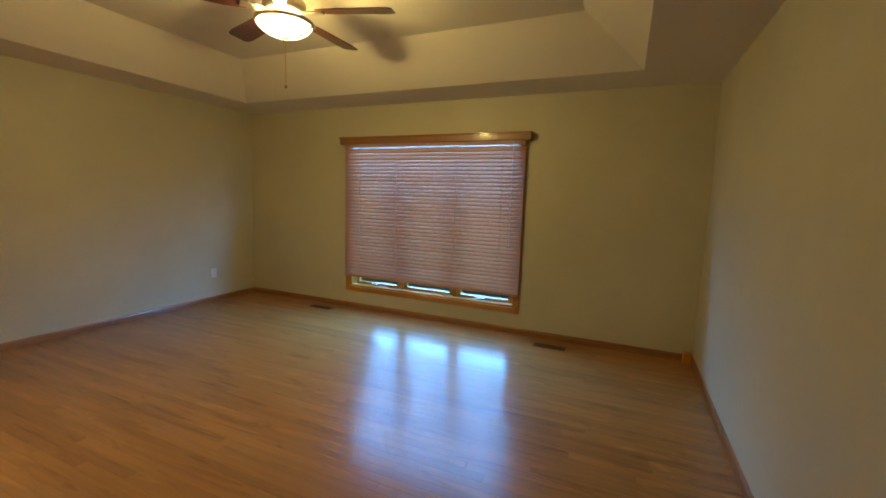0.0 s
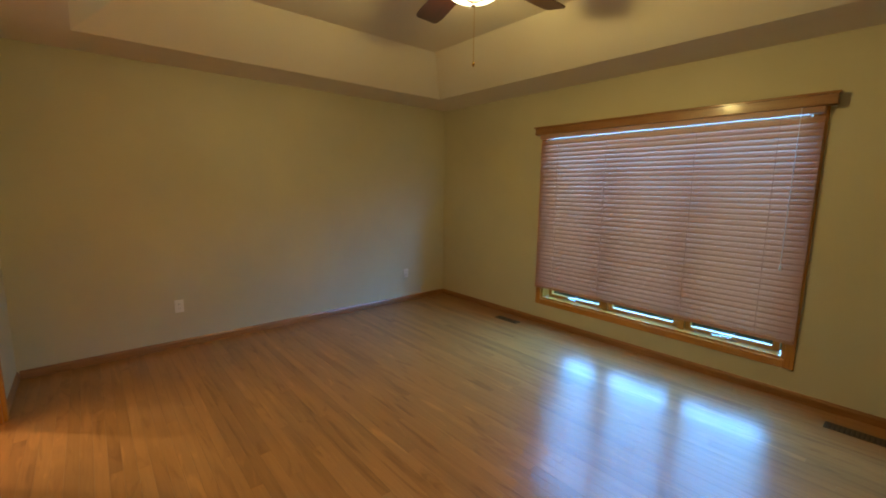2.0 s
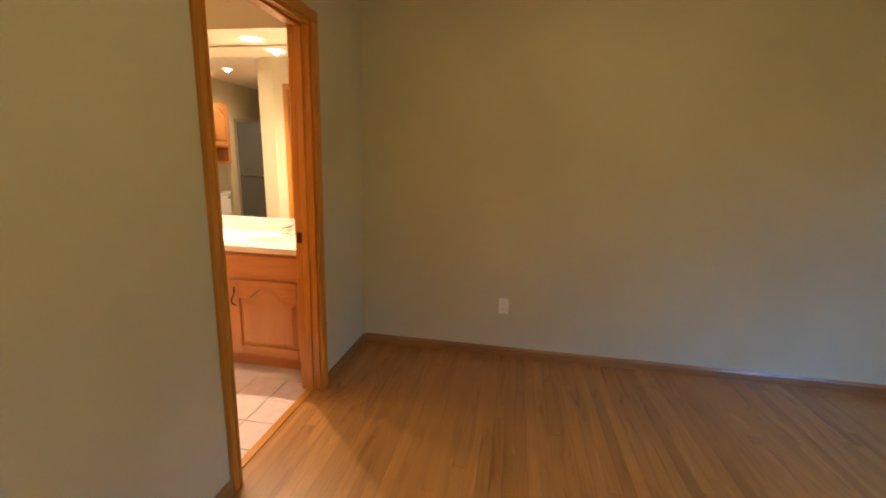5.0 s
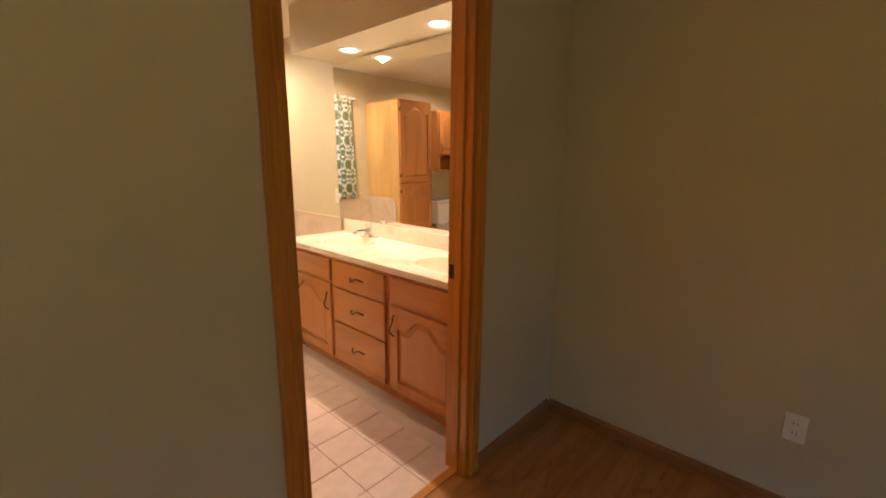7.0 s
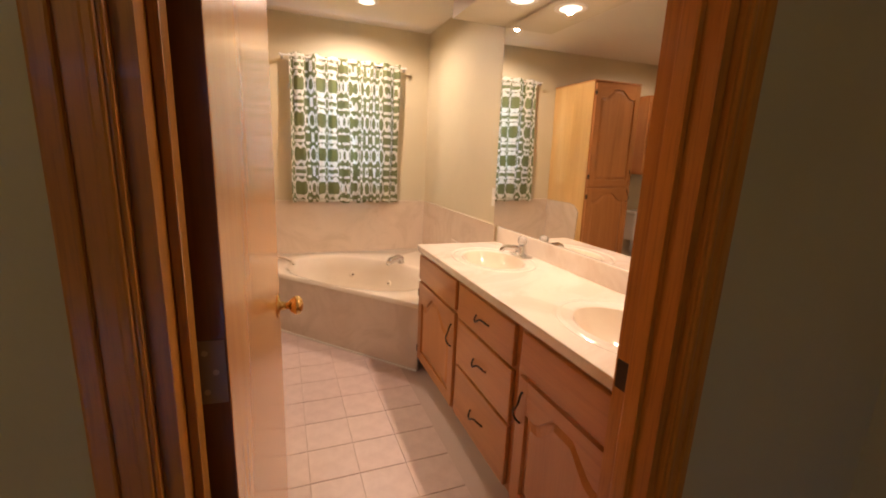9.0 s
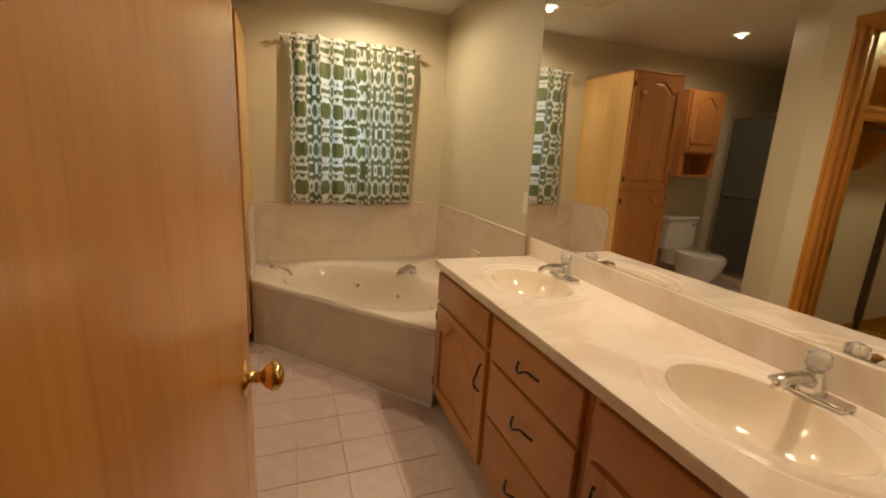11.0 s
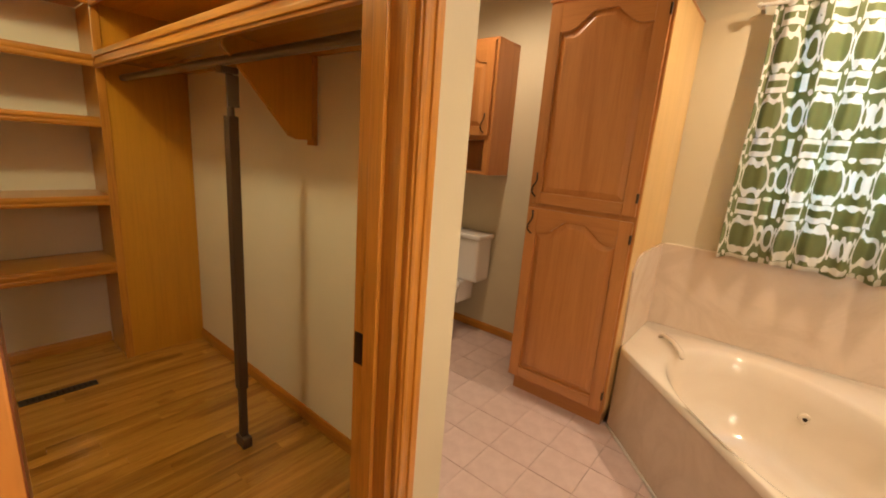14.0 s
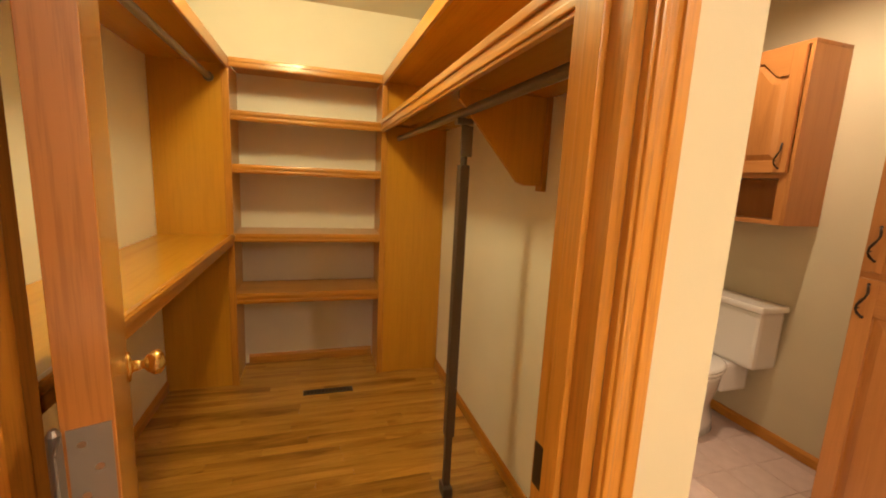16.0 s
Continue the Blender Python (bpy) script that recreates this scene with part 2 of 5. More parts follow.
def curtain_material():
    """Green cotton with a white interlocking trellis print."""
    m = material("green_trellis_cotton", (0.2, 0.32, 0.08), 0.9)
    p = m.node_tree.nodes["Principled BSDF"]
    uv = nd(m, "ShaderNodeUVMap")

    def op(kind, a, b=None):
        n = nd(m, "ShaderNodeMath")
        n.operation = kind
        for i, v in enumerate((a, b)):
            if v is None:
                continue
            if hasattr(v, "links"):
                ln(m, v, n.inputs[i])
            else:
                n.inputs[i].default_value = v
        return n.outputs[0]

    sep = nd(m, "ShaderNodeSeparateXYZ")
    wob = nd(m, "ShaderNodeTexNoise", Scale=3.0, Detail=2.0)
    ln(m, uv.outputs[0], wob.inputs["Vector"])
    add = nd(m, "ShaderNodeVectorMath")
    add.operation = "MULTIPLY_ADD"
    add.inputs[1].default_value = (0.22, 0.12, 0)
    ln(m, wob.outputs["Color"], add.inputs[0])
    ln(m, uv.outputs[0], add.inputs[2])
    ln(m, add.outputs[0], sep.inputs[0])

    def ring(ox, oy, rx, ry, radius, width):
        fx = op("MULTIPLY", op("SUBTRACT", op("FRACT", op("ADD", sep.outputs[0], ox)), 0.5), rx)
        fy = op("MULTIPLY", op("SUBTRACT", op("FRACT", op("ADD", sep.outputs[1], oy)), 0.5), ry)
        d = op("SQRT", op("ADD", op("MULTIPLY", fx, fx), op("MULTIPLY", fy, fy)))
        return op("LESS_THAN", op("ABSOLUTE", op("SUBTRACT", d, radius)), width)

    def boxring(ox, oy, hw, hh, width):
        ax = op("SUBTRACT", op("ABSOLUTE", op("SUBTRACT", op("FRACT", op("ADD", sep.outputs[0], ox)), 0.5)), hw)
        ay = op("SUBTRACT", op("ABSOLUTE", op("SUBTRACT", op("FRACT", op("ADD", sep.outputs[1], oy)), 0.5)), hh)
        return op("LESS_THAN", op("ABSOLUTE", op("MAXIMUM", ax, ay)), width)

    def blob(ox, oy, rx, ry, radius):
        fx = op("MULTIPLY", op("SUBTRACT", op("FRACT", op("ADD", sep.outputs[0], ox)), 0.5), rx)
        fy = op("MULTIPLY", op("SUBTRACT", op("FRACT", op("ADD", sep.outputs[1], oy)), 0.5), ry)
        return op("LESS_THAN", op("SQRT", op("ADD", op("MULTIPLY", fx, fx), op("MULTIPLY", fy, fy))), radius)

    shapes = [ring(0, 0, 1, 1.5, 0.38, 0.058), boxring(0, 0.5, 0.22, 0.10, 0.044), ring(0.5, 0, 2.6, 1.5, 0.25, 0.07),
              blob(0, 0.27, 1, 1.5, 0.12), blob(0, 0.73, 1, 1.5, 0.12), blob(0.5, 0.35, 0.7, 2.4, 0.11), blob(0.5, 0.65, 0.7, 2.4, 0.11)]
    tot = shapes[0]
    for s in shapes[1:]:
        tot = op("MAXIMUM", tot, s)
    r = ramp(m, tot, [(0.0, (0.20, 0.23, 0.10)), (1.0, (0.80, 0.78, 0.70))])
    ln(m, r.outputs[0], p.inputs["Base Color"])
    tr = nd(m, "ShaderNodeBsdfTranslucent")
    ln(m, r.outputs[0], tr.inputs["Color"])
    mx = nd(m, "ShaderNodeMixShader")
    mx.inputs[0].default_value = 0.28
    ln(m, p.outputs[0], mx.inputs[1])
    ln(m, tr.outputs[0], mx.inputs[2])
    ln(m, mx.outputs[0], m.node_tree.nodes["Material Output"].inputs["Surface"])
    weave = nd(m, "ShaderNodeTexNoise", Scale=400.0)
    bump(m, weave.outputs["Fac"], 0.2, 0.0005)
    return m


M_curtain = curtain_material()


def leaf_material():
    m = material("garden_leaf", (0.06, 0.12, 0.03), 0.6)
    p = m.node_tree.nodes["Principled BSDF"]
    g = nd(m, "ShaderNodeNewGeometry")
    r = ramp(m, g.outputs["Random Per Island"], [(0.0, (0.03, 0.08, 0.02)), (1.0, (0.11, 0.18, 0.05))])
    ln(m, r.outputs[0], p.inputs["Base Color"])
    return m


M_leaf = leaf_material()
M_grass = paint("lawn", (0.07, 0.12, 0.03), 0.9, 0.4)


# ---------------- mesh helpers ----------------
def box(bm, x0, x1, y0, y1, z0, z1, bevel=0.0):
    b = bmesh.new() if bevel else bm
    v = [b.verts.new((x, y, z)) for x in (x0, x1) for y in (y0, y1) for z in (z0, z1)]
    for f in ((0, 1, 3, 2), (4, 6, 7, 5), (0, 4, 5, 1), (2, 3, 7, 6), (0, 2, 6, 4), (1, 5, 7, 3)):
        b.faces.new([v[i] for i in f])
    if bevel:
        bmesh.ops.bevel(b, geom=b.edges[:], offset=bevel, segments=2, affect="EDGES", profile=0.6)
        join(bm, b)
    return bm


def join(bm, other):
    m = bpy.data.meshes.new("tmp")
    other.to_mesh(m)
    bm.from_mesh(m)
    bpy.data.meshes.remove(m)
    other.free()


def prism(bm, pts, axis, a0, a1):
    """Extrudes a polygon of (u, v) along an axis: x gives (y, z), y gives (x, z), z gives (x, y)."""
    def at(p, a):
        return (a, p[0], p[1]) if axis == "x" else (p[0], a, p[1]) if axis == "y" else (p[0], p[1], a)
    lo = [bm.verts.new(at(p, a0)) for p in pts]
    hi = [bm.verts.new(at(p, a1)) for p in pts]
    n = len(pts)
    bm.faces.new(lo[::-1])
    bm.faces.new(hi)
    for i in range(n):
        bm.faces.new((lo[i], lo[(i + 1) % n], hi[(i + 1) % n], hi[i]))
    return bm


def tube(bm, pts, r, n=8):
    rings = []
    pts = [Vector(p) for p in pts]
    for i, p in enumerate(pts):
        d = (pts[min(i + 1, len(pts) - 1)] - pts[max(i - 1, 0)]).normalized()
        u = d.orthogonal().normalized() if i == 0 else (u - d * u.dot(d)).normalized()
        w = d.cross(u)
        rr = r[i] if isinstance(r, (list, tuple)) else r
        rings.append([bm.verts.new(p + (u * math.cos(2 * math.pi * k / n) + w * math.sin(2 * math.pi * k / n)) * rr) for k in range(n)])
    for a, b in zip(rings, rings[1:]):
        for k in range(n):
            bm.faces.new((a[k], a[(k + 1) % n], b[(k + 1) % n], b[k]))
    bm.faces.new(rings[0][::-1])
    bm.faces.new(rings[-1])
    return bm


def lathe(bm, prof, n=24, axis="z", at=(0, 0, 0)):
    """Spins a profile of (radius, height)."""
    rings = []
    for r, h in prof:
        ring = []
        for k in range(n):
            a = 2 * math.pi * k / n
            c, s = r * math.cos(a), r * math.sin(a)
            p = (c, s, h) if axis == "z" else (h, c, s) if axis == "x" else (s, h, c)
            ring.append(bm.verts.new(Vector(p) + Vector(at)))
        rings.append(ring)
    for a, b in zip(rings, rings[1:]):
        for k in range(n):
            bm.faces.new((a[k], a[(k + 1) % n], b[(k + 1) % n], b[k]))
    bm.faces.new(rings[0][::-1])
    bm.faces.new(rings[-1])
    return bm


def part(name, bm, mat, parent=None, label="", smooth=False):
    bmesh.ops.recalc_face_normals(bm, faces=bm.faces[:])
    me = bpy.data.meshes.new(name)
    bm.to_mesh(me)
    bm.free()
    me.materials.append(mat)
    if smooth:
        for p in me.polygons:
            p.use_smooth = True
    o = new(name, me)
    if parent:
        o.parent = parent
    if label:
        tagged(o, label)
    return o


def thing(name, loc, label, category, rz=0.0, group="", kind=""):
    o = new(name)
    o.matrix_world = pose(*loc, 0, 0, rz)
    return tagged(o, label, category, group, kind)


def structure(name, bm, mat, label, category):
    return tagged(part(name, bm, mat), label, category, "", "structure")


B = bmesh.new

# ---------------- plan ----------------
XL, XR, YW, YD = -4.455, 0.88, 3.995, -0.142
H = 2.42
YB = -0.255
XV, YF = -4.39, -3.52
XC0, XC1 = -2.86, -2.75
DX0, DX1 = -3.73, -2.965
CY0, CY1 = -1.467, -0.825
DH = 2.04
WX0, WX1, WZ0, WZ1 = -2.83, -0.76, 0.275, 2.0

# walls
bm = B()
box(bm, XL - 0.15, WX0, YW, YW + 0.16, 0, 2.9)
box(bm, WX1, XR + 0.15, YW, YW + 0.16, 0, 2.9)
box(bm, WX0, WX1, YW, YW + 0.16, 0, WZ0)
box(bm, WX0, WX1, YW, YW + 0.16, WZ1, 2.9)
structure("wall_window", bm, M_wall, "sage painted bedroom wall round the wide window", "wall")
structure("wall_left", box(B(), XL - 0.15, XL, YD, YW, 0, 2.9), M_wall, "plain sage painted bedroom wall with outlets", "wall")
structure("wall_right", box(B(), XR, XR + 0.15, -1.7, YW, 0, 2.9), M_wall, "plain sage painted bedroom wall", "wall")
bm = B()
box(bm, XL - 0.15, DX0, YB, YD, 0, 2.9)
box(bm, DX1, -0.13, YB, YD, 0, 2.9)
box(bm, DX0, DX1, YB, YD, DH, 2.9)
structure("wall_bath_door", bm, M_wall, "sage painted wall between bedroom and bathroom with a doorway", "wall")
structure("wall_entry", box(B(), -0.13, XR, -1.7, -1.58, 0, 2.9), M_wall, "painted wall closing the bedroom entry", "wall")
structure("wall_mirror", box(B(), XV - 0.15, XV, YF, YB, 0, 2.9), M_wallb, "sage painted bathroom wall behind the vanity", "wall")
bm = B()
BX0, BX1, BZ0, BZ1 = -3.98, -3.28, 1.08, 2.0
box(bm, XV - 0.15, BX0, YF - 0.15, YF, 0, 2.9)
box(bm, BX1, 0.2, YF - 0.15, YF, 0, 2.9)
box(bm, BX0, BX1, YF - 0.15, YF, 0, BZ0)
box(bm, BX0, BX1, YF - 0.15, YF, BZ1, 2.9)
structure("wall_bath_far", bm, M_wallb, "sage painted bathroom wall with a small window over the tub", "wall")
bm = B()
box(bm, XC0, XC1, CY1, YB, 0, 2.6)
box(bm, XC0, XC1, -1.643, CY0, 0, 2.6)
box(bm, XC0, XC1, CY0, CY1, DH, 2.6)
structure("wall_closet_door", bm, M_wallb, "sage painted wall with the closet doorway", "wall")
bm = prism(B(), [(XC0, -1.643), (-2.44, -2.07), (0.2, -2.07), (0.2, -1.965), (-2.36, -1.965), (XC1, -1.578), (XC1, -1.643)], "z", 0, 2.6)
structure("wall_nook", bm, M_wallb, "painted partition between closet and toilet nook", "wall")
structure("wall_closet_back", box(B(), -0.25, -0.13, -1.965, YB, 0, 2.6), M_closet, "cream painted closet back wall", "wall")
structure("wall_closet_side", box(B(), -2.36, -0.25, -1.965, -1.955, 0, H), M_closet, "cream painted closet side wall", "wall")
structure("wall_closet_left", box(B(), XC1, -0.25, YB - 0.01, YB, 0, H), M_closet, "cream painted closet side wall", "wall")
structure("wall_shower_end", box(B(), 0.05, 0.2, YF, -2.07, 0, 2.6), M_wallb, "painted wall at the end of the shower", "wall")

# floors and ceilings
structure("floor_bedroom", box(B(), XL - 0.1, XR + 0.1, YD - 0.06, YW + 0.1, -0.12, -0.012), M_bed, "brown bed under the oak strip floor", "floor")
structure("floor_entry", box(B(), -0.13, XR, -1.6, YD - 0.06, -0.12, -0.001), M_floor, "oak strip floor of the entry", "floor")
structure("floor_bath", box(B(), XV, 0.1, YF, YD - 0.06, -0.12, -0.004), M_grout, "beige grout bed under bathroom tiles", "floor")
structure("floor_closet", box(box(B(), XC1 - 0.02, -2.41, -1.58, YB, -0.10, -0.006), -2.41, -0.13, -1.965, YB, -0.10, -0.006), M_bed, "brown bed under the closet oak strips", "floor")

bm = B()
TX0, TX1, TY0, TY1, TZ, TI = XL + 0.52, 0.28, YD + 0.52, YW - 0.52, 2.74, 0.42
for x0, x1, y0, y1 in ((XL - 0.1, XR + 0.1, TY1, YW + 0.1), (XL - 0.1, XR + 0.1, YD - 0.05, TY0), (-0.18, XR + 0.1, -1.7, YD - 0.05), (XL - 0.1, TX0, TY0, TY1), (TX1, XR + 0.1, TY0, TY1)):
    box(bm, x0, x1, y0, y1, H, H + 0.03)
lo = [bm.verts.new(p) for p in ((TX0, TY0, H), (TX1, TY0, H), (TX1, TY1, H), (TX0, TY1, H))]
hi = [bm.verts.new(p) for p in ((TX0 + TI, TY0 + TI, TZ), (TX1 - TI, TY0 + TI, TZ), (TX1 - TI, TY1 - TI, TZ), (TX0 + TI, TY1 - TI, TZ))]
for i in range(4):
    bm.faces.new((lo[i], lo[(i + 1) % 4], hi[(i + 1) % 4], hi[i]))
bm.faces.new(hi)
structure("ceiling_bedroom", bm, M_ceil, "off-white tray ceiling with sloped sides", "ceiling")
structure("roof", box(B(), XL - 0.4, XR + 0.4, -3.9, YW + 0.4, 2.92, 3.0), M_ceil, "closed roof deck above the ceilings", "roof")
structure("ceiling_bath", box(B(), XV - 0.1, 0.2, YF - 0.1, YB, H, H + 0.05), M_ceil, "off-white bathroom and closet ceiling", "ceiling")
structure("soffit", box(B(), XV, -4.03, -2.05, YB, 2.105, H, 0), M_wallb, "painted soffit over the vanity mirror", "soffit")


# trim
def casing(name, axis, a0, a1, face, out, z1, w=0.057, t=0.014, label=""):
    """Moulded casing round an opening in a wall; out is the sign of the side that it stands on."""
    th = tagged(new(name), label or "honey oak moulded door casing", "door trim", "", "structure")
    for k, (u0, u1, z0, zz) in enumerate(((a0 - w, a0, 0, z1), (a1, a1 + w, 0, z1), (a0 - w, a1 + w, z1, z1 + w))):
        bm = B()
        for i, (p, q) in enumerate(((0, 1.0), (0.10, 0.30), (0.62, 0.97))):
            tt = t if i == 0 else t + 0.005
            if k < 2:
                inner = (u1 if k == 0 else u0)
                s = -1 if k == 0 else 1
                e0, e1 = sorted((inner + s * w * p, inner + s * w * q))
                zz0, zz1 = z0, zz
            else:
                e0, e1 = u0, u1
                zz0, zz1 = z0 + w * p, z0 + w * q
            f0, f1 = sorted((face, face + out * tt))
            if axis == "x":
                box(bm, e0, e1, f0, f1, zz0, zz1, 0.003)
            else:
                box(bm, f0, f1, e0, e1, zz0, zz1, 0.003)
        part("casing_leg" if k < 2 else "casing_head", bm, M_oakz if k < 2 else (M_oakx if axis == "x" else M_oaky), th)
    return th


casing("trim_bath_door_bedroom", "x", DX0, DX1, YD, 1, DH)
casing("trim_bath_door_bath", "x", DX0, DX1, YB, -1, DH)
casing("trim_closet_door_bath", "y", CY0, CY1, XC0, -1, DH)
casing("trim_closet_door_inside", "y", CY0, CY1, XC1, 1, DH)


def jamb(name, axis, a0, a1, f0, f1, z1, stop, label):
    th = tagged(new(name), label, "door frame", "", "structure")
    t = 0.018
    for e0, e1, z0, zz in ((a0, a0 + t, 0, z1), (a1 - t, a1, 0, z1), (a0 + t, a1 - t, z1 - t, z1)):
        bm = B()
        args = (e0, e1, f0 - 0.001, f1 + 0.001) if axis == "x" else (f0 - 0.001, f1 + 0.001, e0, e1)
        part("jamb", box(bm, *args, z0, zz), M_oakz, th)
    for e0, e1, z0, zz in ((a0 + t, a0 + t + 0.011, 0, z1 - t), (a1 - t - 0.011, a1 - t, 0, z1 - t), (a0 + t + 0.011, a1 - t - 0.011, z1 - t - 0.011, z1 - t)):
        args = (e0, e1, *stop) if axis == "x" else (*stop, e0, e1)
        part("door_stop", box(B(), *args, z0, zz, 0.002), M_oakz, th)
    return th


jb = jamb("frame_bath_door", "x", DX0, DX1, YB, YD, DH, (YB + 0.04, YB + 0.075), "honey oak jamb of the bathroom doorway")
jc = jamb("frame_closet_door", "y", CY0, CY1, XC0, XC1, DH, (XC1 - 0.075, XC1 - 0.04), "honey oak jamb of the closet doorway")
part("strike_plate", box(B(), DX0 + 0.018, DX0 + 0.020, YB + 0.005, YB + 0.035, 0.90, 0.96, 0), M_bronze, jb, "dark strike plate")
part("strike_plate", box(B(), XC1 - 0.036, XC1 - 0.004, CY0 + 0.018, CY0 + 0.020, 0.885, 0.955, 0), M_bronze, jc, "dark strike plate")


def baseboard(name, axis, a0, a1, face, out, h=0.066, mat=None):
    pts = [(0, 0), (0.013, 0), (0.013, h * 0.72), (0.009, h * 0.86), (0.004, h), (0, h)]
    bm = prism(B(), [(face + out * u, v) for u, v in pts], "x" if axis == "x" else "y", a0, a1)
    return structure(name, bm, mat or (M_oakx if axis == "x" else M_oaky), "honey oak baseboard along the wall", "baseboard")


baseboard("baseboard_window_wall", "x", XL + 0.013, XR - 0.013, YW, -1, mat=M_basex)
baseboard("baseboard_left_wall", "y", YD + 0.013, YW, XL, 1, mat=M_basey)
baseboard("baseboard_right_wall", "y", -1.58, YW, XR, -1, mat=M_basey)
baseboard("baseboard_door_wall", "x", XL + 0.013, DX0 - 0.057, YD, 1, mat=M_basex)
baseboard("baseboard_door_wall_long", "x", DX1 + 0.057, -0.13, YD, 1, mat=M_basex)
baseboard("baseboard_closet_side", "x", -2.34, -0.57, -1.955, 1)
baseboard("baseboard_closet_left", "x", XC1, -0.57, YB - 0.01, -1)
baseboard("baseboard_closet_back", "y", -1.53, -0.68, -0.25, -1)
baseboard("baseboard_toilet_wall", "x", -2.36, -0.9, YF, 1, 0.06)
structure("threshold", box(B(), DX0 + 0.018, DX1 - 0.018, YD - 0.085, YD - 0.045, -0.01, 0.006, 0.003), M_oakx, "narrow oak strip between wood floor and tile", "threshold")

# ---------------- bedroom things ----------------
def window_unit():
    w = tagged(new("window_1"), "wide oak-framed triple casement window with lowered blind", "window", "", "structure")
    y = YW
    for x0, x1, z0, z1 in ((WX0 - 0.058, WX0, WZ0 - 0.058, WZ1 + 0.058), (WX1, WX1 + 0.058, WZ0 - 0.058, WZ1 + 0.058), (WX0, WX1, WZ0 - 0.058, WZ0), (WX0, WX1, WZ1, WZ1 + 0.058)):
        bm = box(B(), x0, x1, y - 0.016, y, z0, z1, 0.004)
        part("casing", bm, M_oakx if x1 - x0 > 0.1 else M_oakz, w)
    for x0, x1, z0, z1 in ((WX0, WX0 + 0.02, WZ0, WZ1), (WX1 - 0.02, WX1, WZ0, WZ1), (WX0 + 0.02, WX1 - 0.02, WZ0, WZ0 + 0.02), (WX0 + 0.02, WX1 - 0.02, WZ1 - 0.02, WZ1)):
        part("window_frame", box(B(), x0, x1, y - 0.001, y + 0.13, z0, z1), M_oakz, w)
    wid = (WX1 - WX0 - 0.04) / 3
    for i in range(3):
        a = WX0 + 0.02 + i * wid
        b = a + wid
        if i:
            part("mullion", box(B(), a - 0.024, a + 0.024, y + 0.055, y + 0.128, WZ0 + 0.02, WZ1 - 0.02, 0.003), M_oakz, w)
        s = part("sash", box(B(), a + 0.026, a + 0.066, y + 0.075, y + 0.115, WZ0 + 0.024, WZ1 - 0.024), M_oakz, w)
        part("sash_stile", box(B(), b - 0.066, b - 0.026, y + 0.075, y + 0.115, WZ0 + 0.024, WZ1 - 0.024), M_oakz, s)
        part("sash_rail", box(B(), a + 0.066, b - 0.066, y + 0.075, y + 0.115, WZ0 + 0.024, WZ0 + 0.055), M_oakx, s)
        part("sash_rail", box(B(), a + 0.066, b - 0.066, y + 0.075, y + 0.115, WZ1 - 0.07, WZ1 - 0.024), M_oakx, s)
        g = part("pane", box(B(), a + 0.066, b - 0.066, y + 0.093, y + 0.097, WZ0 + 0.055, WZ1 - 0.07), M_glass, s)
        g.visible_shadow = False
        if i != 1:
            cx = (a + b) / 2 - 0.06
            bm = box(B(), cx - 0.05, cx + 0.05, y + 0.045, y + 0.075, WZ0 + 0.02, WZ0 + 0.042, 0.006)
            tube(bm, [(cx, y + 0.05, WZ0 + 0.04), (cx + 0.02, y + 0.03, WZ0 + 0.055), (cx + 0.08, y + 0.03, WZ0 + 0.045)], 0.006)
            lathe(bm, [(0.004, 0), (0.011, 0.006), (0.011, 0.016), (0.004, 0.022)], 10, "z", (cx + 0.08, y + 0.03, WZ0 + 0.04))
            part("crank", bm, M_chrome, w, "metal casement crank")


window_unit()


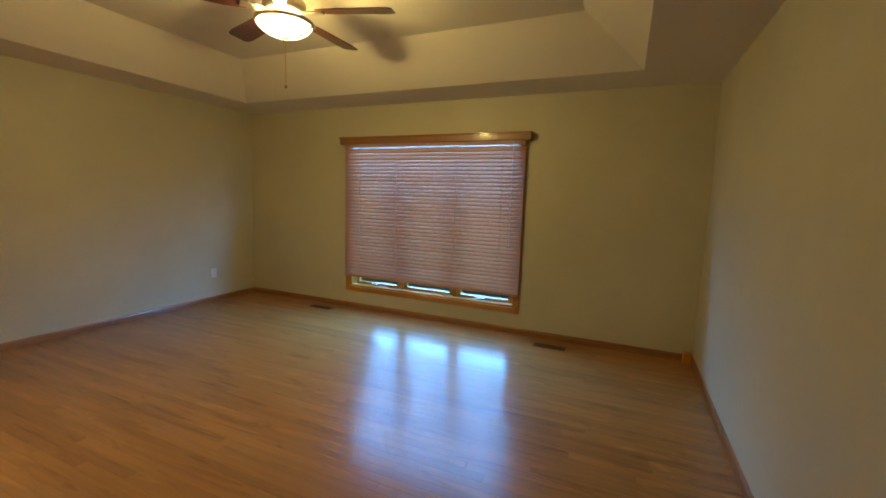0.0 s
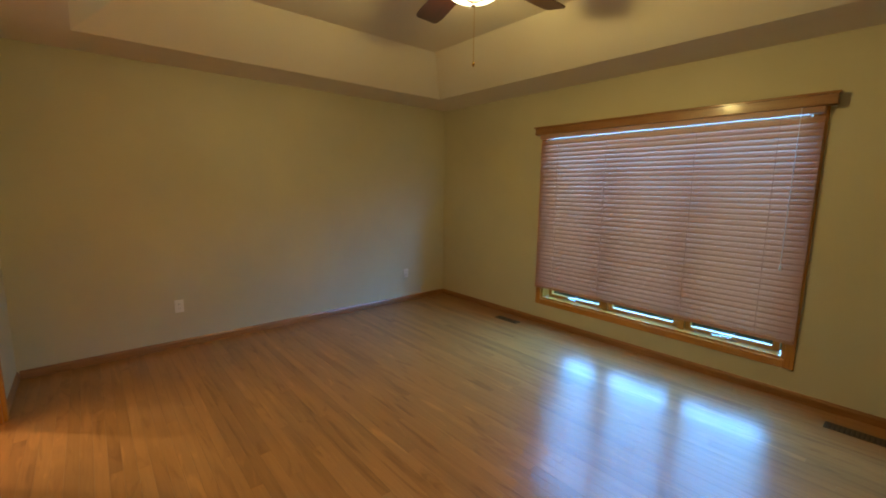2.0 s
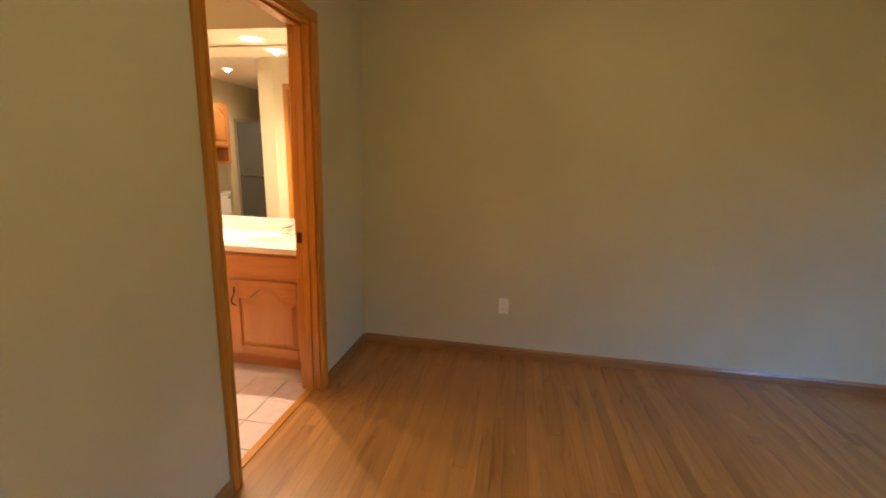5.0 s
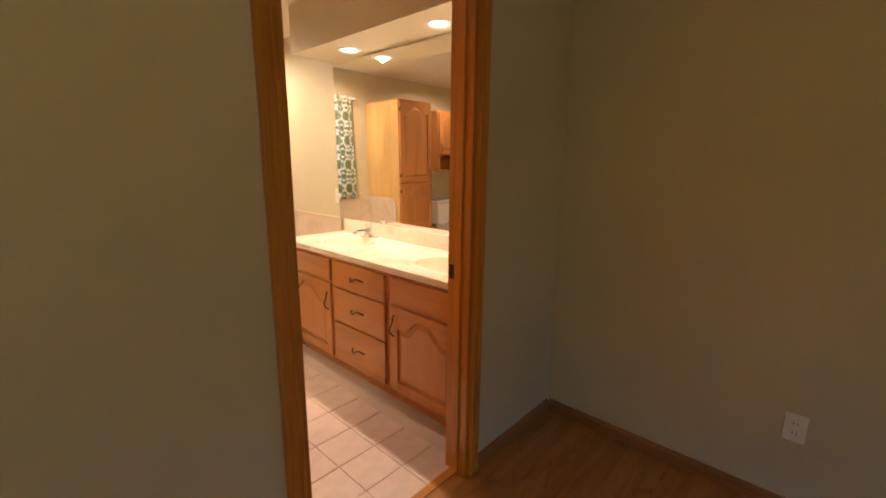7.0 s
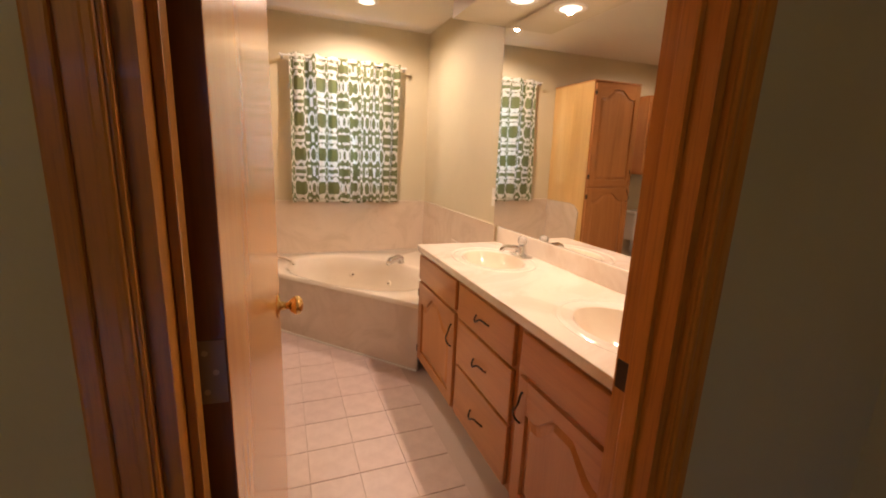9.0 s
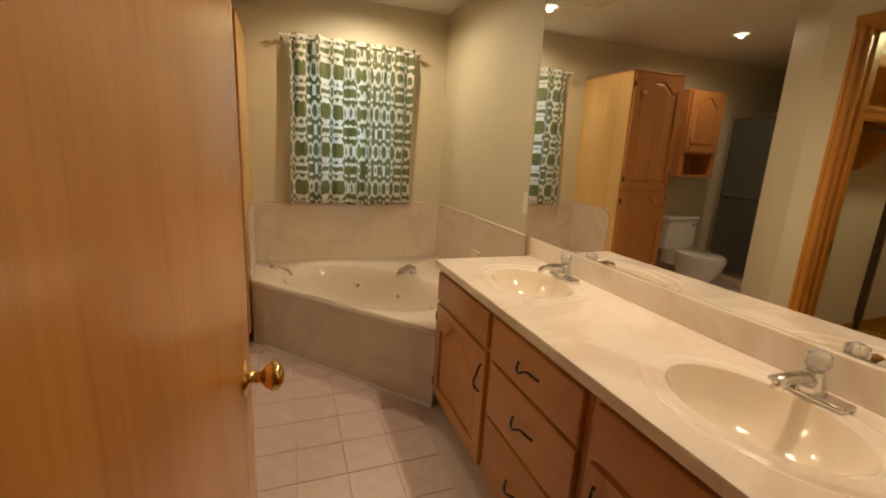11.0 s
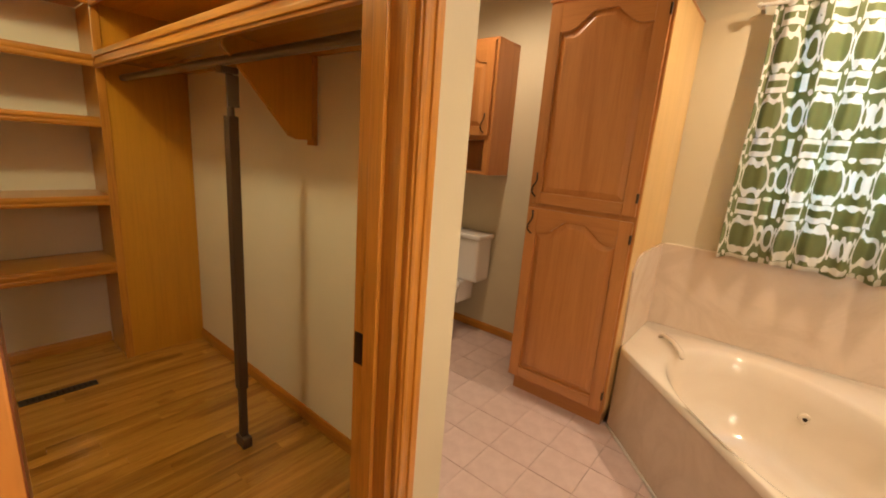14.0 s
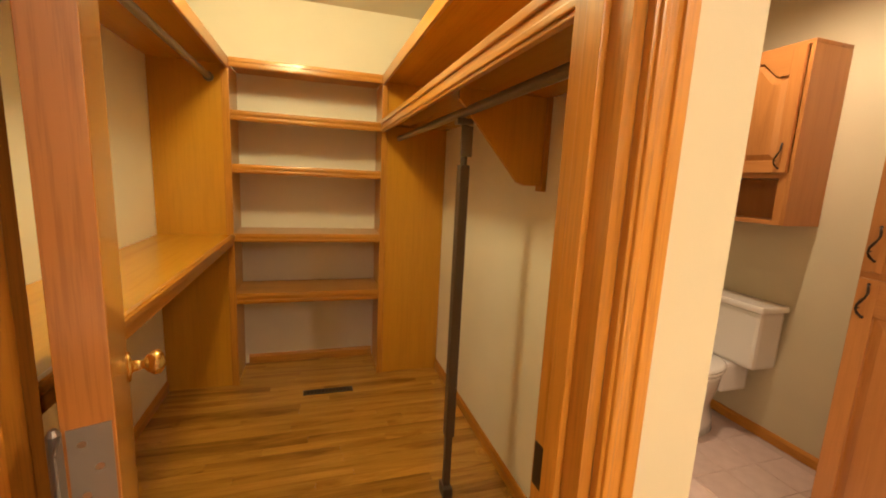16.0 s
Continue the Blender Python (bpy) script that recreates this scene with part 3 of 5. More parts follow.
def window_blind():
    t = thing("window_blind", (0, YW, 0), "tan two-inch slatted window blind, almost fully lowered", "blind")
    x0, x1 = WX0 - 0.045, WX1 + 0.045
    bm = box(B(), x0 - 0.055, x1 + 0.055, -0.085, -0.016, WZ1 - 0.02, WZ1 + 0.055, 0.006)
    box(bm, x0 - 0.065, x1 + 0.065, -0.095, -0.012, WZ1 + 0.045, WZ1 + 0.062, 0.005)
    part("valance", bm, M_basex, t, "brown oak blind valance")
    zb = 0.42
    part("head_rail", box(B(), x0, x1, -0.070, -0.018, WZ1 - 0.062, WZ1 - 0.021, 0.003), M_slat, t)
    part("bottom_rail", box(B(), x0, x1, -0.062, -0.022, zb - 0.012, zb + 0.014, 0.004), M_slat, t)
    n = 37
    pitch = (WZ1 - 0.06 - zb - 0.03) / n
    sl = B()
    ca, sa = math.cos(radians(58)), math.sin(radians(58))
    pr = [(-0.025, 0), (-0.012, 0.0025), (0.012, 0.0025), (0.025, 0), (0.012, -0.0005), (-0.012, -0.0005)]
    prism(sl, [(u * ca - v * sa, u * sa + v * ca) for u, v in pr], "x", x0, x1)
    first = part("slat", sl, M_slat, t)
    first.location = (0, -0.042, zb + 0.03)
    rng = random.Random(4)
    for i in range(1, n):
        o = new("slat", first.data)
        o.parent = t
        o.matrix_local = pose(0, -0.042, zb + 0.03 + i * pitch, rng.uniform(-2, 2) + (9 if i in (n - 1, n - 3) else 0), 0, rng.uniform(-0.05, 0.05))
    for x in (x0 + 0.22, (x0 + x1) / 2 - 0.36, (x0 + x1) / 2 + 0.36, x1 - 0.22):
        part("ladder_cord", tube(B(), [(x, -0.070, zb), (x, -0.070, WZ1 - 0.06)], 0.0013, 5), M_slat, t)
    part("lift_cord", tube(B(), [(x1 - 0.12, -0.075, 0.95), (x1 - 0.115, -0.075, WZ1 - 0.02)], 0.002, 5), M_white, t)
    part("tassel", lathe(B(), [(0.003, 0), (0.009, 0.005), (0.006, 0.03), (0.002, 0.04)], 8, "z", (x1 - 0.12, -0.075, 0.91)), M_white, t)


window_blind()


def ceiling_fan(x, y):
    t = thing("ceiling_fan", (x, y, -0.06), "five-blade ceiling fan with mahogany blades and lit bowl", "ceiling fan")
    part("canopy", lathe(B(), [(0.02, 2.735), (0.06, 2.745), (0.075, 2.77), (0.075, 2.799)]), M_nickel, t, smooth=True)
    part("downrod", lathe(B(), [(0.014, 2.66), (0.014, 2.74)], 12), M_nickel, t)
    part("motor", lathe(B(), [(0.05, 2.53), (0.11, 2.545), (0.13, 2.58), (0.13, 2.62), (0.10, 2.65), (0.03, 2.67)]), M_nickel, t, smooth=True)
    part("light_stem", lathe(B(), [(0.022, 2.49), (0.022, 2.54)], 12), M_nickel, t)
    bm = lathe(B(), [(0.166, 2.488), (0.175, 2.49), (0.18, 2.505), (0.166, 2.51), (0.166, 2.488)])
    bmesh.ops.delete(bm, geom=[f for f in bm.faces if len(f.verts) > 4], context="FACES_ONLY")
    part("light_collar", bm, M_nickel, t, smooth=True)
    bowl = part("bowl", lathe(B(), [(0.004, 2.415), (0.06, 2.421), (0.11, 2.438), (0.15, 2.466), (0.17, 2.495), (0.162, 2.495), (0.145, 2.47), (0.105, 2.443), (0.004, 2.42)], 32), M_shade, t, "glowing frosted glass bowl", True)
    bowl.visible_shadow = False
    for k in range(3):
        a = 2 * math.pi * k / 3 + 0.4
        pts = [(r * math.cos(a), r * math.sin(a), z) for r, z in ((0.176, 2.50), (0.157, 2.464), (0.115, 2.433), (0.06, 2.415), (0.006, 2.410))]
        part("bowl_strap", tube(B(), pts, 0.006, 6), M_nickel, bowl)
    part("finial", lathe(B(), [(0.003, 2.388), (0.012, 2.395), (0.009, 2.408), (0.014, 2.415)], 12), M_nickel, bowl)
    for k in range(5):
        a = radians(FAN + 72 * k)
        c, s = math.cos(a), math.sin(a)
        bm = B()
        pts = []
        for u, w in ((0.21, 0.05), (0.32, 0.068), (0.60, 0.078), (0.67, 0.072), (0.69, 0.055)):
            pts.append((u, w))
        outline = pts + [(u, -w) for u, w in reversed(pts)]
        prism(bm, outline, "z", -0.003, 0.003)
        b = part("blade", bm, M_blade, t)
        b.matrix_local = pose(0, 0, 2.565, 0, 0, FAN + 72 * k) @ pose(0, 0, 0, 11, 0, 0)
        arm = B()
        prism(arm, [(0.10, 0.018), (0.17, 0.03), (0.25, 0.032), (0.25, -0.032), (0.17, -0.03), (0.10, -0.018)], "z", -0.011, -0.004)
        part("blade_arm", arm, M_nickel, b)
    for a, z in ((0.6, 2.11),):
        px, py = 0.004 * math.cos(a), 0.004 * math.sin(a)
        c = part("pull_chain", tube(B(), [(px, py, 2.39), (px, py, z + 0.02)], 0.0016, 5), M_brass, t)
        part("chain_bead", lathe(B(), [(0.002, z), (0.008, z + 0.008), (0.006, z + 0.018), (0.002, z + 0.024)], 10, "z", (px, py, 0)), M_brass, c)


FAN = 18
ceiling_fan(-1.8, 1.9)


def outlet(y, z):
    t = thing("wall_outlet", (XL, y, z), "white duplex wall outlet on sage paint", "outlet", group="bedroom wall outlets")
    part("plate", box(B(), 0, 0.006, -0.035, 0.035, -0.057, 0.057, 0.003), M_white, t)
    for dz in (-0.02, 0.02):
        f = part("socket", box(B(), 0.006, 0.009, -0.016, 0.016, dz - 0.014, dz + 0.014, 0.003), M_white, t)
        for dy in (-0.006, 0.006):
            part("slot", box(B(), 0.0085, 0.0095, dy - 0.0012, dy + 0.0012, dz - 0.004, dz + 0.006), M_gap, f)


outlet(0.905, 0.375)
outlet(3.37, 0.362)


def floor_register(x, y, lx, ly, label):
    t = thing("floor_register", (x, y, 0), label, "floor vent")
    part("rim", box(B(), -lx / 2, lx / 2, -ly / 2, ly / 2, 0.0005, 0.004, 0.0015), M_vent, t)
    n = 12
    for i in range(n):
        if lx > ly:
            c = -lx / 2 + 0.02 + (lx - 0.04) * (i + 0.5) / n
            part("louvre", box(B(), c - 0.004, c + 0.004, -ly / 2 + 0.012, ly / 2 - 0.012, 0.004, 0.007), M_bronze, t)
        else:
            c = -ly / 2 + 0.02 + (ly - 0.04) * (i + 0.5) / n
            part("louvre", box(B(), -lx / 2 + 0.012, lx / 2 - 0.012, c - 0.004, c + 0.004, 0.004, 0.007), M_bronze, t)


floor_register(-3.12, 3.80, 0.30, 0.10, "dark metal floor register by the window wall")
floor_register(-0.34, 3.77, 0.30, 0.10, "dark metal floor register by the window wall")
floor_register(-0.76, -1.20, 0.06, 0.30, "dark metal floor register in the closet")
part_block = thing("corner_block", (XR - 0.05, YW - 0.06, 0), "small oak plinth block in the room corner", "trim block")
part("block", box(B(), -0.03, 0.034, -0.03, 0.044, 0, 0.10, 0.004), M_oakz, part_block)


# ---------------- doors ----------------
def knob(parent, x, y, z, out):
    """Brass knob on a face that looks along out*y."""
    k = part("door_knob", lathe(B(), [(0.033, 0), (0.033, out * 0.004), (0.014, out * 0.008), (0.010, out * 0.028), (0.020, out * 0.036), (0.028, out * 0.048), (0.027, out * 0.060), (0.016, out * 0.068), (0.004, out * 0.070)], 24, "y", (x, y, z)), M_brass, parent, "polished brass door knob", True)
    return k


def slab_door(name, loc, rz, width, knob_side, label, edge):
    """Flush leaf: hinge line at the origin, leaf along +x, thickness along +y."""
    d = thing(name, loc, label, "door", rz)
    t = 0.042
    part("leaf", box(B(), 0, width, 0, t, 0.01, DH - 0.025, 0.0015), M_slab, d)
    part("hinge_edge", box(B(), -0.0015, 0.0005, 0.001, t - 0.001, 0.012, DH - 0.027), edge, d)
    part("latch_edge", box(B(), width - 0.0005, width + 0.001, 0.001, t - 0.001, 0.012, DH - 0.027), edge, d)
    knob(d, width - 0.062, 0.0, 0.902, -1)
    if knob_side > 0:
        knob(d, width - 0.062, t, 0.902, 1)
    for z in (0.28, 1.045, 1.82):
        h = part("hinge", box(B(), -0.0035, -0.0015, 0.003, t - 0.004, z - 0.045, z + 0.045), M_steel, d, "satin steel butt hinge")
        part("hinge_pin", lathe(B(), [(0.003, z - 0.052), (0.006, z - 0.046), (0.006, z + 0.046), (0.003, z + 0.052)], 10, "z", (-0.006, t + 0.004, 0)), M_steel, h)
        part("hinge_leaf", box(B(), -0.045, -0.008, t - 0.002, t, z - 0.045, z + 0.045), M_steel, h)
        for dz in (-0.028, 0, 0.028):
            part("screw", lathe(B(), [(0.004, -0.0042), (0.004, -0.0034)], 8, "x", (0, t * 0.5 + (0.006 if dz else -0.006), z + dz)), M_nickel, h)
    return d


# bathroom door edge: the shade on the unlit narrow face is put into the colour
M_edge = wood("unlit_edge_wood", (0.10, 0.028, 0.008), (0.19, 0.06, 0.016), "z", 0.35, 0.3, 0.02)
# closet door edge: a browner wood colour painted in for its shade
M_edge2 = wood("shaded_edge_wood", (0.30, 0.105, 0.018), (0.44, 0.17, 0.035), "z", 0.35, 0.3, 0.02)
slab_door("bathroom_door", (-3.023, YB + 0.012, 0), -94.5, 0.702, 1, "flush birch bathroom door standing open, brass knobs", M_edge)
slab_door("closet_door", (-2.800, -0.930, 0), 20, 0.655, 1, "flush amber closet door standing open, brass knobs", M_edge2)


# ---------------- cabinets ----------------
def arch(w, z0, rise, n=16):
    """The lower edge of a cathedral rail from x=0 to w."""
    pts = []
    for i in range(n + 1):
        u = i / n
        s = min(1, max(0, (u - 0.12) / 0.26)) if u < 0.5 else min(1, max(0, (0.88 - u) / 0.26))
        s = s * s * (3 - 2 * s)
        pts.append((w * u, z0 + rise * s + 0.012 * math.sin(math.pi * u) * (s > 0.99)))
    return pts


def twig_handle(parent, x, y, z, upright=True, s=1.0):
    pts = []
    for i in range(9):
        u = i / 8 - 0.5
        along = u * 0.115 * s
        side = 0.012 * math.sin(u * 2 * math.pi) * s
        outw = -0.004 - 0.022 * max(0, math.cos(u * math.pi)) ** 0.6
        pts.append((x + side, y + outw, z + along) if upright else (x + along, y + outw, z + side * 1.2))
    bm = tube(B(), pts, [0.003, 0.0045, 0.0035, 0.004, 0.005, 0.0035, 0.004, 0.0045, 0.003], 8)
    tube(bm, [pts[2], (pts[2][0] + (0.012 if upright else 0.004), pts[2][1] - 0.004, pts[2][2] + (0.006 if upright else 0.014))], [0.0035, 0.002], 6)
    for p in (pts[0], pts[-1]):
        tube(bm, [(p[0], y, p[2]), p], 0.005, 8)
    return part("handle", bm, M_bronze, parent, "dark bronze twig-shaped pull", True)


def panel_door(parent, x0, z0, w, h, y, arched=True, handle=None, hinges=None, name="door"):
    """Frame-and-panel door whose front looks along -y."""
    sw, t = 0.058, 0.019
    d = part(name, box(B(), x0 + 0.006, x0 + w - 0.006, y - t * 0.35, y, z0 + 0.006, z0 + h - 0.006), M_cab, parent)
    for a, b in ((x0, x0 + sw), (x0 + w - sw, x0 + w)):
        part("stile", box(B(), a, b, y - t, y - 0.001, z0, z0 + h, 0.003), M_cab, d)
    iw = w - 2 * sw
    part("bottom_rail", box(B(), x0 + sw, x0 + w - sw, y - t + 0.0005, y - 0.001, z0, z0 + sw, 0.003), M_cabx, d)
    rise = 0.065 if arched else 0.0
    low = z0 + h - sw - rise
    curve = [(x0 + sw + u, v) for u, v in arch(iw, low, rise)]
    part("top_rail", prism(B(), curve + [(x0 + w - sw, z0 + h), (x0 + sw, z0 + h)], "y", y - t + 0.0005, y - 0.001), M_cabx, d)
    bm = B()
    g, bev = 0.006, 0.026
    def outline(m):
        c = [(x0 + sw + m + u, v - m) for u, v in arch(iw - 2 * m, low, rise)]
        return [(x0 + sw + m, z0 + sw + m)] + [(x0 + w - sw - m, z0 + sw + m)] + c[::-1]
    a, b = outline(g), outline(g + bev)
    va = [bm.verts.new((p[0], y - t * 0.4, p[1])) for p in a]
    vb = [bm.verts.new((p[0], y - t * 0.92, p[1])) for p in b]
    for i in range(len(a)):
        j = (i + 1) % len(a)
        bm.faces.new((va[i], va[j], vb[j], vb[i]))
    bm.faces.new(vb)
    bm.faces.new(va[::-1])
    part("raised_panel", bm, M_cab, d)
    if handle:
        twig_handle(d, handle[0], y - t, handle[1])
    for hx, hz in hinges or ():
        part("hinge", box(B(), hx - 0.004, hx + 0.004, y - t - 0.004, y - 0.002, hz - 0.022, hz + 0.022, 0.002), M_bronze, d, "small dark bronze hinge")
    return d


M_cabx = wood("cabinet_oak_x", (0.39, 0.15, 0.038), (0.53, 0.23, 0.065), "x", 0.32, 0.3, 0.06, 1.0, False)


def carcass(parent, x0, x1, y0, y1, z0, z1, mat=None):
    return part("body", box(B(), x0, x1, y0, y1, z0, z1, 0.002), mat or M_cab, parent)


# tall linen cabinet; local x runs along the wall, -y is the front
lin = thing("linen_cabinet", (-2.338, YF + 0.002, 0), "tall oak linen cabinet with two arched panel doors", "cabinet", 180)
W, D = 0.558, 0.585
bm = box(B(), 0.004, W - 0.004, -D, 0, 0.10, 2.06, 0.002)
part("body", bm, M_cab, lin)
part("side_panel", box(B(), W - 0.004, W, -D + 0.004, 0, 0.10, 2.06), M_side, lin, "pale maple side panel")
part("toe_kick", box(B(), 0.02, W - 0.02, -D + 0.05, -0.02, 0, 0.10), M_cabx, lin)
part("crown", box(B(), -0.004, W + 0.004, -D - 0.006, 0, 2.06, 2.072, 0.003), M_cabx, lin)
panel_door(lin, 0.014, 0.115, W - 0.028, 0.965, -D, True, (0.045, 1.005), ((W - 0.016, 0.20), (W - 0.016, 1.0)))
panel_door(lin, 0.014, 1.105, W - 0.028, 0.94, -D, True, (0.045, 1.20), ((W - 0.016, 1.19), (W - 0.016, 1.96)))

# wall cabinet over the toilet
wc = thing("wall_cabinet", (-1.35, YF + 0.002, 1.20), "small oak wall cabinet with open shelf below", "cabinet", 180)
W, D = 0.495, 0.25
part("top", box(B(), 0, W, -D, 0, 0.83, 0.848, 0.002), M_cabx, wc)
for a in (0, W - 0.018):
    part("side", box(B(), a, a + 0.018, -D, 0, 0, 0.83, 0.002), M_cab, wc)
part("bottom", box(B(), 0.018, W - 0.018, -D, 0, 0.0, 0.02, 0.002), M_cabx, wc)
part("shelf", box(B(), 0.018, W - 0.018, -D + 0.004, 0, 0.225, 0.245, 0.002), M_cabx, wc)
part("back", box(B(), 0.018, W - 0.018, -0.012, -0.002, 0.02, 0.83), M_cab, wc)
part("face_rail", box(B(), 0.018, W - 0.018, -D - 0.001, -D + 0.018, 0.225, 0.262), M_cabx, wc)
for a in (0.018, W - 0.055):
    part("face_stile", box(B(), a, a + 0.037, -D - 0.001, -D + 0.018, 0.02, 0.225), M_cab, wc)
panel_door(wc, 0.02, 0.25, W - 0.04, 0.575, -D - 0.001, True, (W - 0.055, 0.33))

# vanity: local x along the wall away from the doorway, -y is the front
VY0, VY1 = -1.965, YB - 0.016
VX = -3.862


def vanity_unit(name, y_a, y_b, label):
    t = thing(name, (XV + 0.003, y_b, 0), label, "cabinet", 90, "bathroom vanity units")
    t.matrix_world = Matrix(((0, -1, 0, XV + 0.003), (1, 0, 0, y_a), (0, 0, 1, 0), (0, 0, 0, 1)))
    w, d = y_b - y_a, VX - XV - 0.003
    part("body", box(B(), 0.001, w - 0.001, -d, -0.004, 0.10, 0.665, 0.001), M_cab, t)
    part("face_frame", box(B(), 0.001, w - 0.001, -d, -d + 0.02, 0.665, 0.789), M_cabx, t)
    if y_a < -1.9:
        a = 0.001
        part("side", box(B(), a, a + 0.018, -d + 0.02, -0.004, 0.665, 0.789), M_cab, t)
    part("toe_kick", box(B(), 0.001, w - 0.001, -d + 0.06, -0.02, 0, 0.10), M_cabx, t)
    return t, w, d


def drawer_front(t, x0, x1, z0, z1, y, pull=True):
    f = part("drawer", box(B(), x0, x1, y - 0.019, y - 0.001, z0, z1, 0.005), M_cabx, t)
    if pull:
        twig_handle(f, (x0 + x1) / 2, y - 0.019, (z0 + z1) / 2, False)
    return f


t, w, d = vanity_unit("vanity_cabinet", -1.965, -1.365, "oak vanity unit with false drawer and arched door")
drawer_front(t, 0.022, w - 0.02, 0.63, 0.772, -d, False)
panel_door(t, 0.022, 0.115, w - 0.042, 0.495, -d, True, (w - 0.05, 0.49), ((0.022, 0.18), (0.022, 0.54)))
t, w, d = vanity_unit("vanity_cabinet", -1.365, -0.825, "oak vanity unit with three drawers and twig pulls")
for z0, z1 in ((0.612, 0.772), (0.385, 0.597), (0.115, 0.37)):
    drawer_front(t, 0.02, w - 0.02, z0, z1, -d)
t, w, d = vanity_unit("vanity_cabinet", -0.825, VY1, "oak vanity unit with false drawer and wide door")
drawer_front(t, 0.03, w - 0.02, 0.63, 0.772, -d, False)
panel_door(t, 0.03, 0.115, w - 0.05, 0.495, -d, True, (0.06, 0.50))


def vanity_top():
    """Cast top with two oval basins sunk into it."""
    t = thing("countertop", (XV, 0, 0), "cream cultured marble vanity top with two basins", "countertop")
    x1, y0, y1, zt = -3.837 - XV, -1.975, VY1 + 0.014, 0.827
    centres = ((0.265, -1.565), (0.265, -0.62))
    ax, ay = 0.150, 0.205
    bm = B()
    cuts = [y0, (centres[0][1] + centres[1][1]) / 2, y1]
    n = 48
    for k, (cx, cy) in enumerate(centres):
        ya, yb = cuts[k], cuts[k + 1]
        outer, inner = [], []
        for i in range(n):
            a = 2 * math.pi * i / n + 0.001
            c, s = math.cos(a), math.sin(a)
            lim = min((x1 - cx) / c if c > 0 else -cx / c if c < 0 else 9, (yb - cy) / s if s > 0 else (ya - cy) / s if s < 0 else 9)
            outer.append([cx + c * lim, cy + s * lim])
            inner.append((c, s))
        for qx in (0.0, x1):
            for qy in (ya, yb):
                j = min(range(n), key=lambda i: (outer[i][0] - qx) ** 2 + (outer[i][1] - qy) ** 2)
                outer[j] = [qx, qy]
        rings = [[bm.verts.new((p[0], p[1], zt)) for p in outer]]
        for f, z in ((1.42, 0), (1.38, -0.004), (1.34, 0.0), (1.06, -0.001), (1.0, -0.006)):
            rings.append([bm.verts.new((cx + c * ax * min(f, 1.5) if f < 1.3 else cx + c * (ax + 0.055 * (f - 1.2) * 5), cy + s * (ay * f if f < 1.3 else ay + 0.07 * (f - 1.2) * 5), zt + z)) for c, s in inner])
        for r0, r1 in zip(rings, rings[1:]):
            for i in range(n):
                j = (i + 1) % n
                bm.faces.new((r0[i], r0[j], r1[j], r1[i]))
        bw = B()
        prev = None
        for f, z in ((1.0, -0.006), (0.93, -0.03), (0.80, -0.075), (0.58, -0.112), (0.30, -0.128), (0.09, -0.132)):
            ring = [bw.verts.new((cx + c * ax * f, cy + s * ay * f, zt + z)) for c, s in inner]
            if prev:
                for i in range(n):
                    j = (i + 1) % n
                    bw.faces.new((prev[i], prev[j], ring[j], ring[i]))
            prev = ring
        bw.faces.new(prev)
        bs = part("basin", bw, M_bowl, t, "beige oval moulded basin", True)
        part("drain", lathe(B(), [(0.022, 0), (0.022, 0.003), (0.012, 0.004), (0.010, 0.001)], 16, "z", (cx, cy, zt - 0.132)), M_chrome, bs)
    sheet = part("slab", bm, M_top, t)
    part("front_edge", box(B(), x1 - 0.022, x1 + 0.001, y0, y1, zt - 0.036, zt - 0.0012, 0.006), M_top, t)
    part("end_edge", box(B(), 0.002, x1 - 0.022, y0, y0 + 0.02, zt - 0.036, zt - 0.0012, 0.003), M_top, t)
    part("backsplash", box(B(), 0.001, 0.022, y0, y1, zt - 0.001, 0.926, 0.004), M_top, t)
    part("side_splash", box(B(), 0.022, x1 - 0.03, y1 - 0.02, y1, zt - 0.001, 0.926, 0.004), M_top, t)


vanity_top()


def basin_faucet(y):
    t = thing("basin_faucet", (XV + 0.085, y, 0.826), "chrome basin faucet with clear acrylic knob", "faucet", group="vanity faucets")
    bm = box(B(), -0.028, 0.028, -0.078, 0.078, 0, 0.014, 0.006)
    part("base_plate", bm, M_chrome, t, smooth=True)
    part("body", lathe(B(), [(0.034, 0.012), (0.028, 0.03), (0.022, 0.055), (0.018, 0.066)], 20), M_chrome, t, smooth=True)
    part("spout", tube(B(), [(0.0, 0, 0.034), (0.05, 0, 0.052), (0.10, 0, 0.056), (0.125, 0, 0.046), (0.128, 0, 0.034)], [0.020, 0.017, 0.014, 0.013, 0.012], 12), M_chrome, t, smooth=True)
    part("handle_knob", lathe(B(), [(0.012, 0.064), (0.024, 0.074), (0.027, 0.090), (0.024, 0.106), (0.012, 0.112)], 10), M_acryl, t, "clear faceted acrylic knob")


basin_faucet(-1.575)
basin_faucet(-0.62)

mir = thing("wall_mirror", (XV, 0, 0), "large frameless wall mirror above the vanity", "mirror")
# the sheet leans a little off the wall towards its far end and its top
bm = box(B(), 0.001, 0.006, -2.04, YB - 0.006, 0.930, 2.098)
for v in bm.verts:
    if v.co.x > 0.003:
        v.co.x += (YB - v.co.y) * 0.0075 + (v.co.z - 0.93) * 0.0095
part("mirror_glass", bm, M_mirror, mir)
part("bottom_channel", box(B(), 0.001, 0.009, -2.04, YB - 0.006, 0.926, 0.930), M_chrome, mir)

sw = thing("light_switch", (XV, -2.085, 1.10), "almond wall switch plate beside the mirror", "switch")
part("plate", box(B(), 0, 0.006, -0.030, 0.030, -0.058, 0.058, 0.003), M_white, sw)
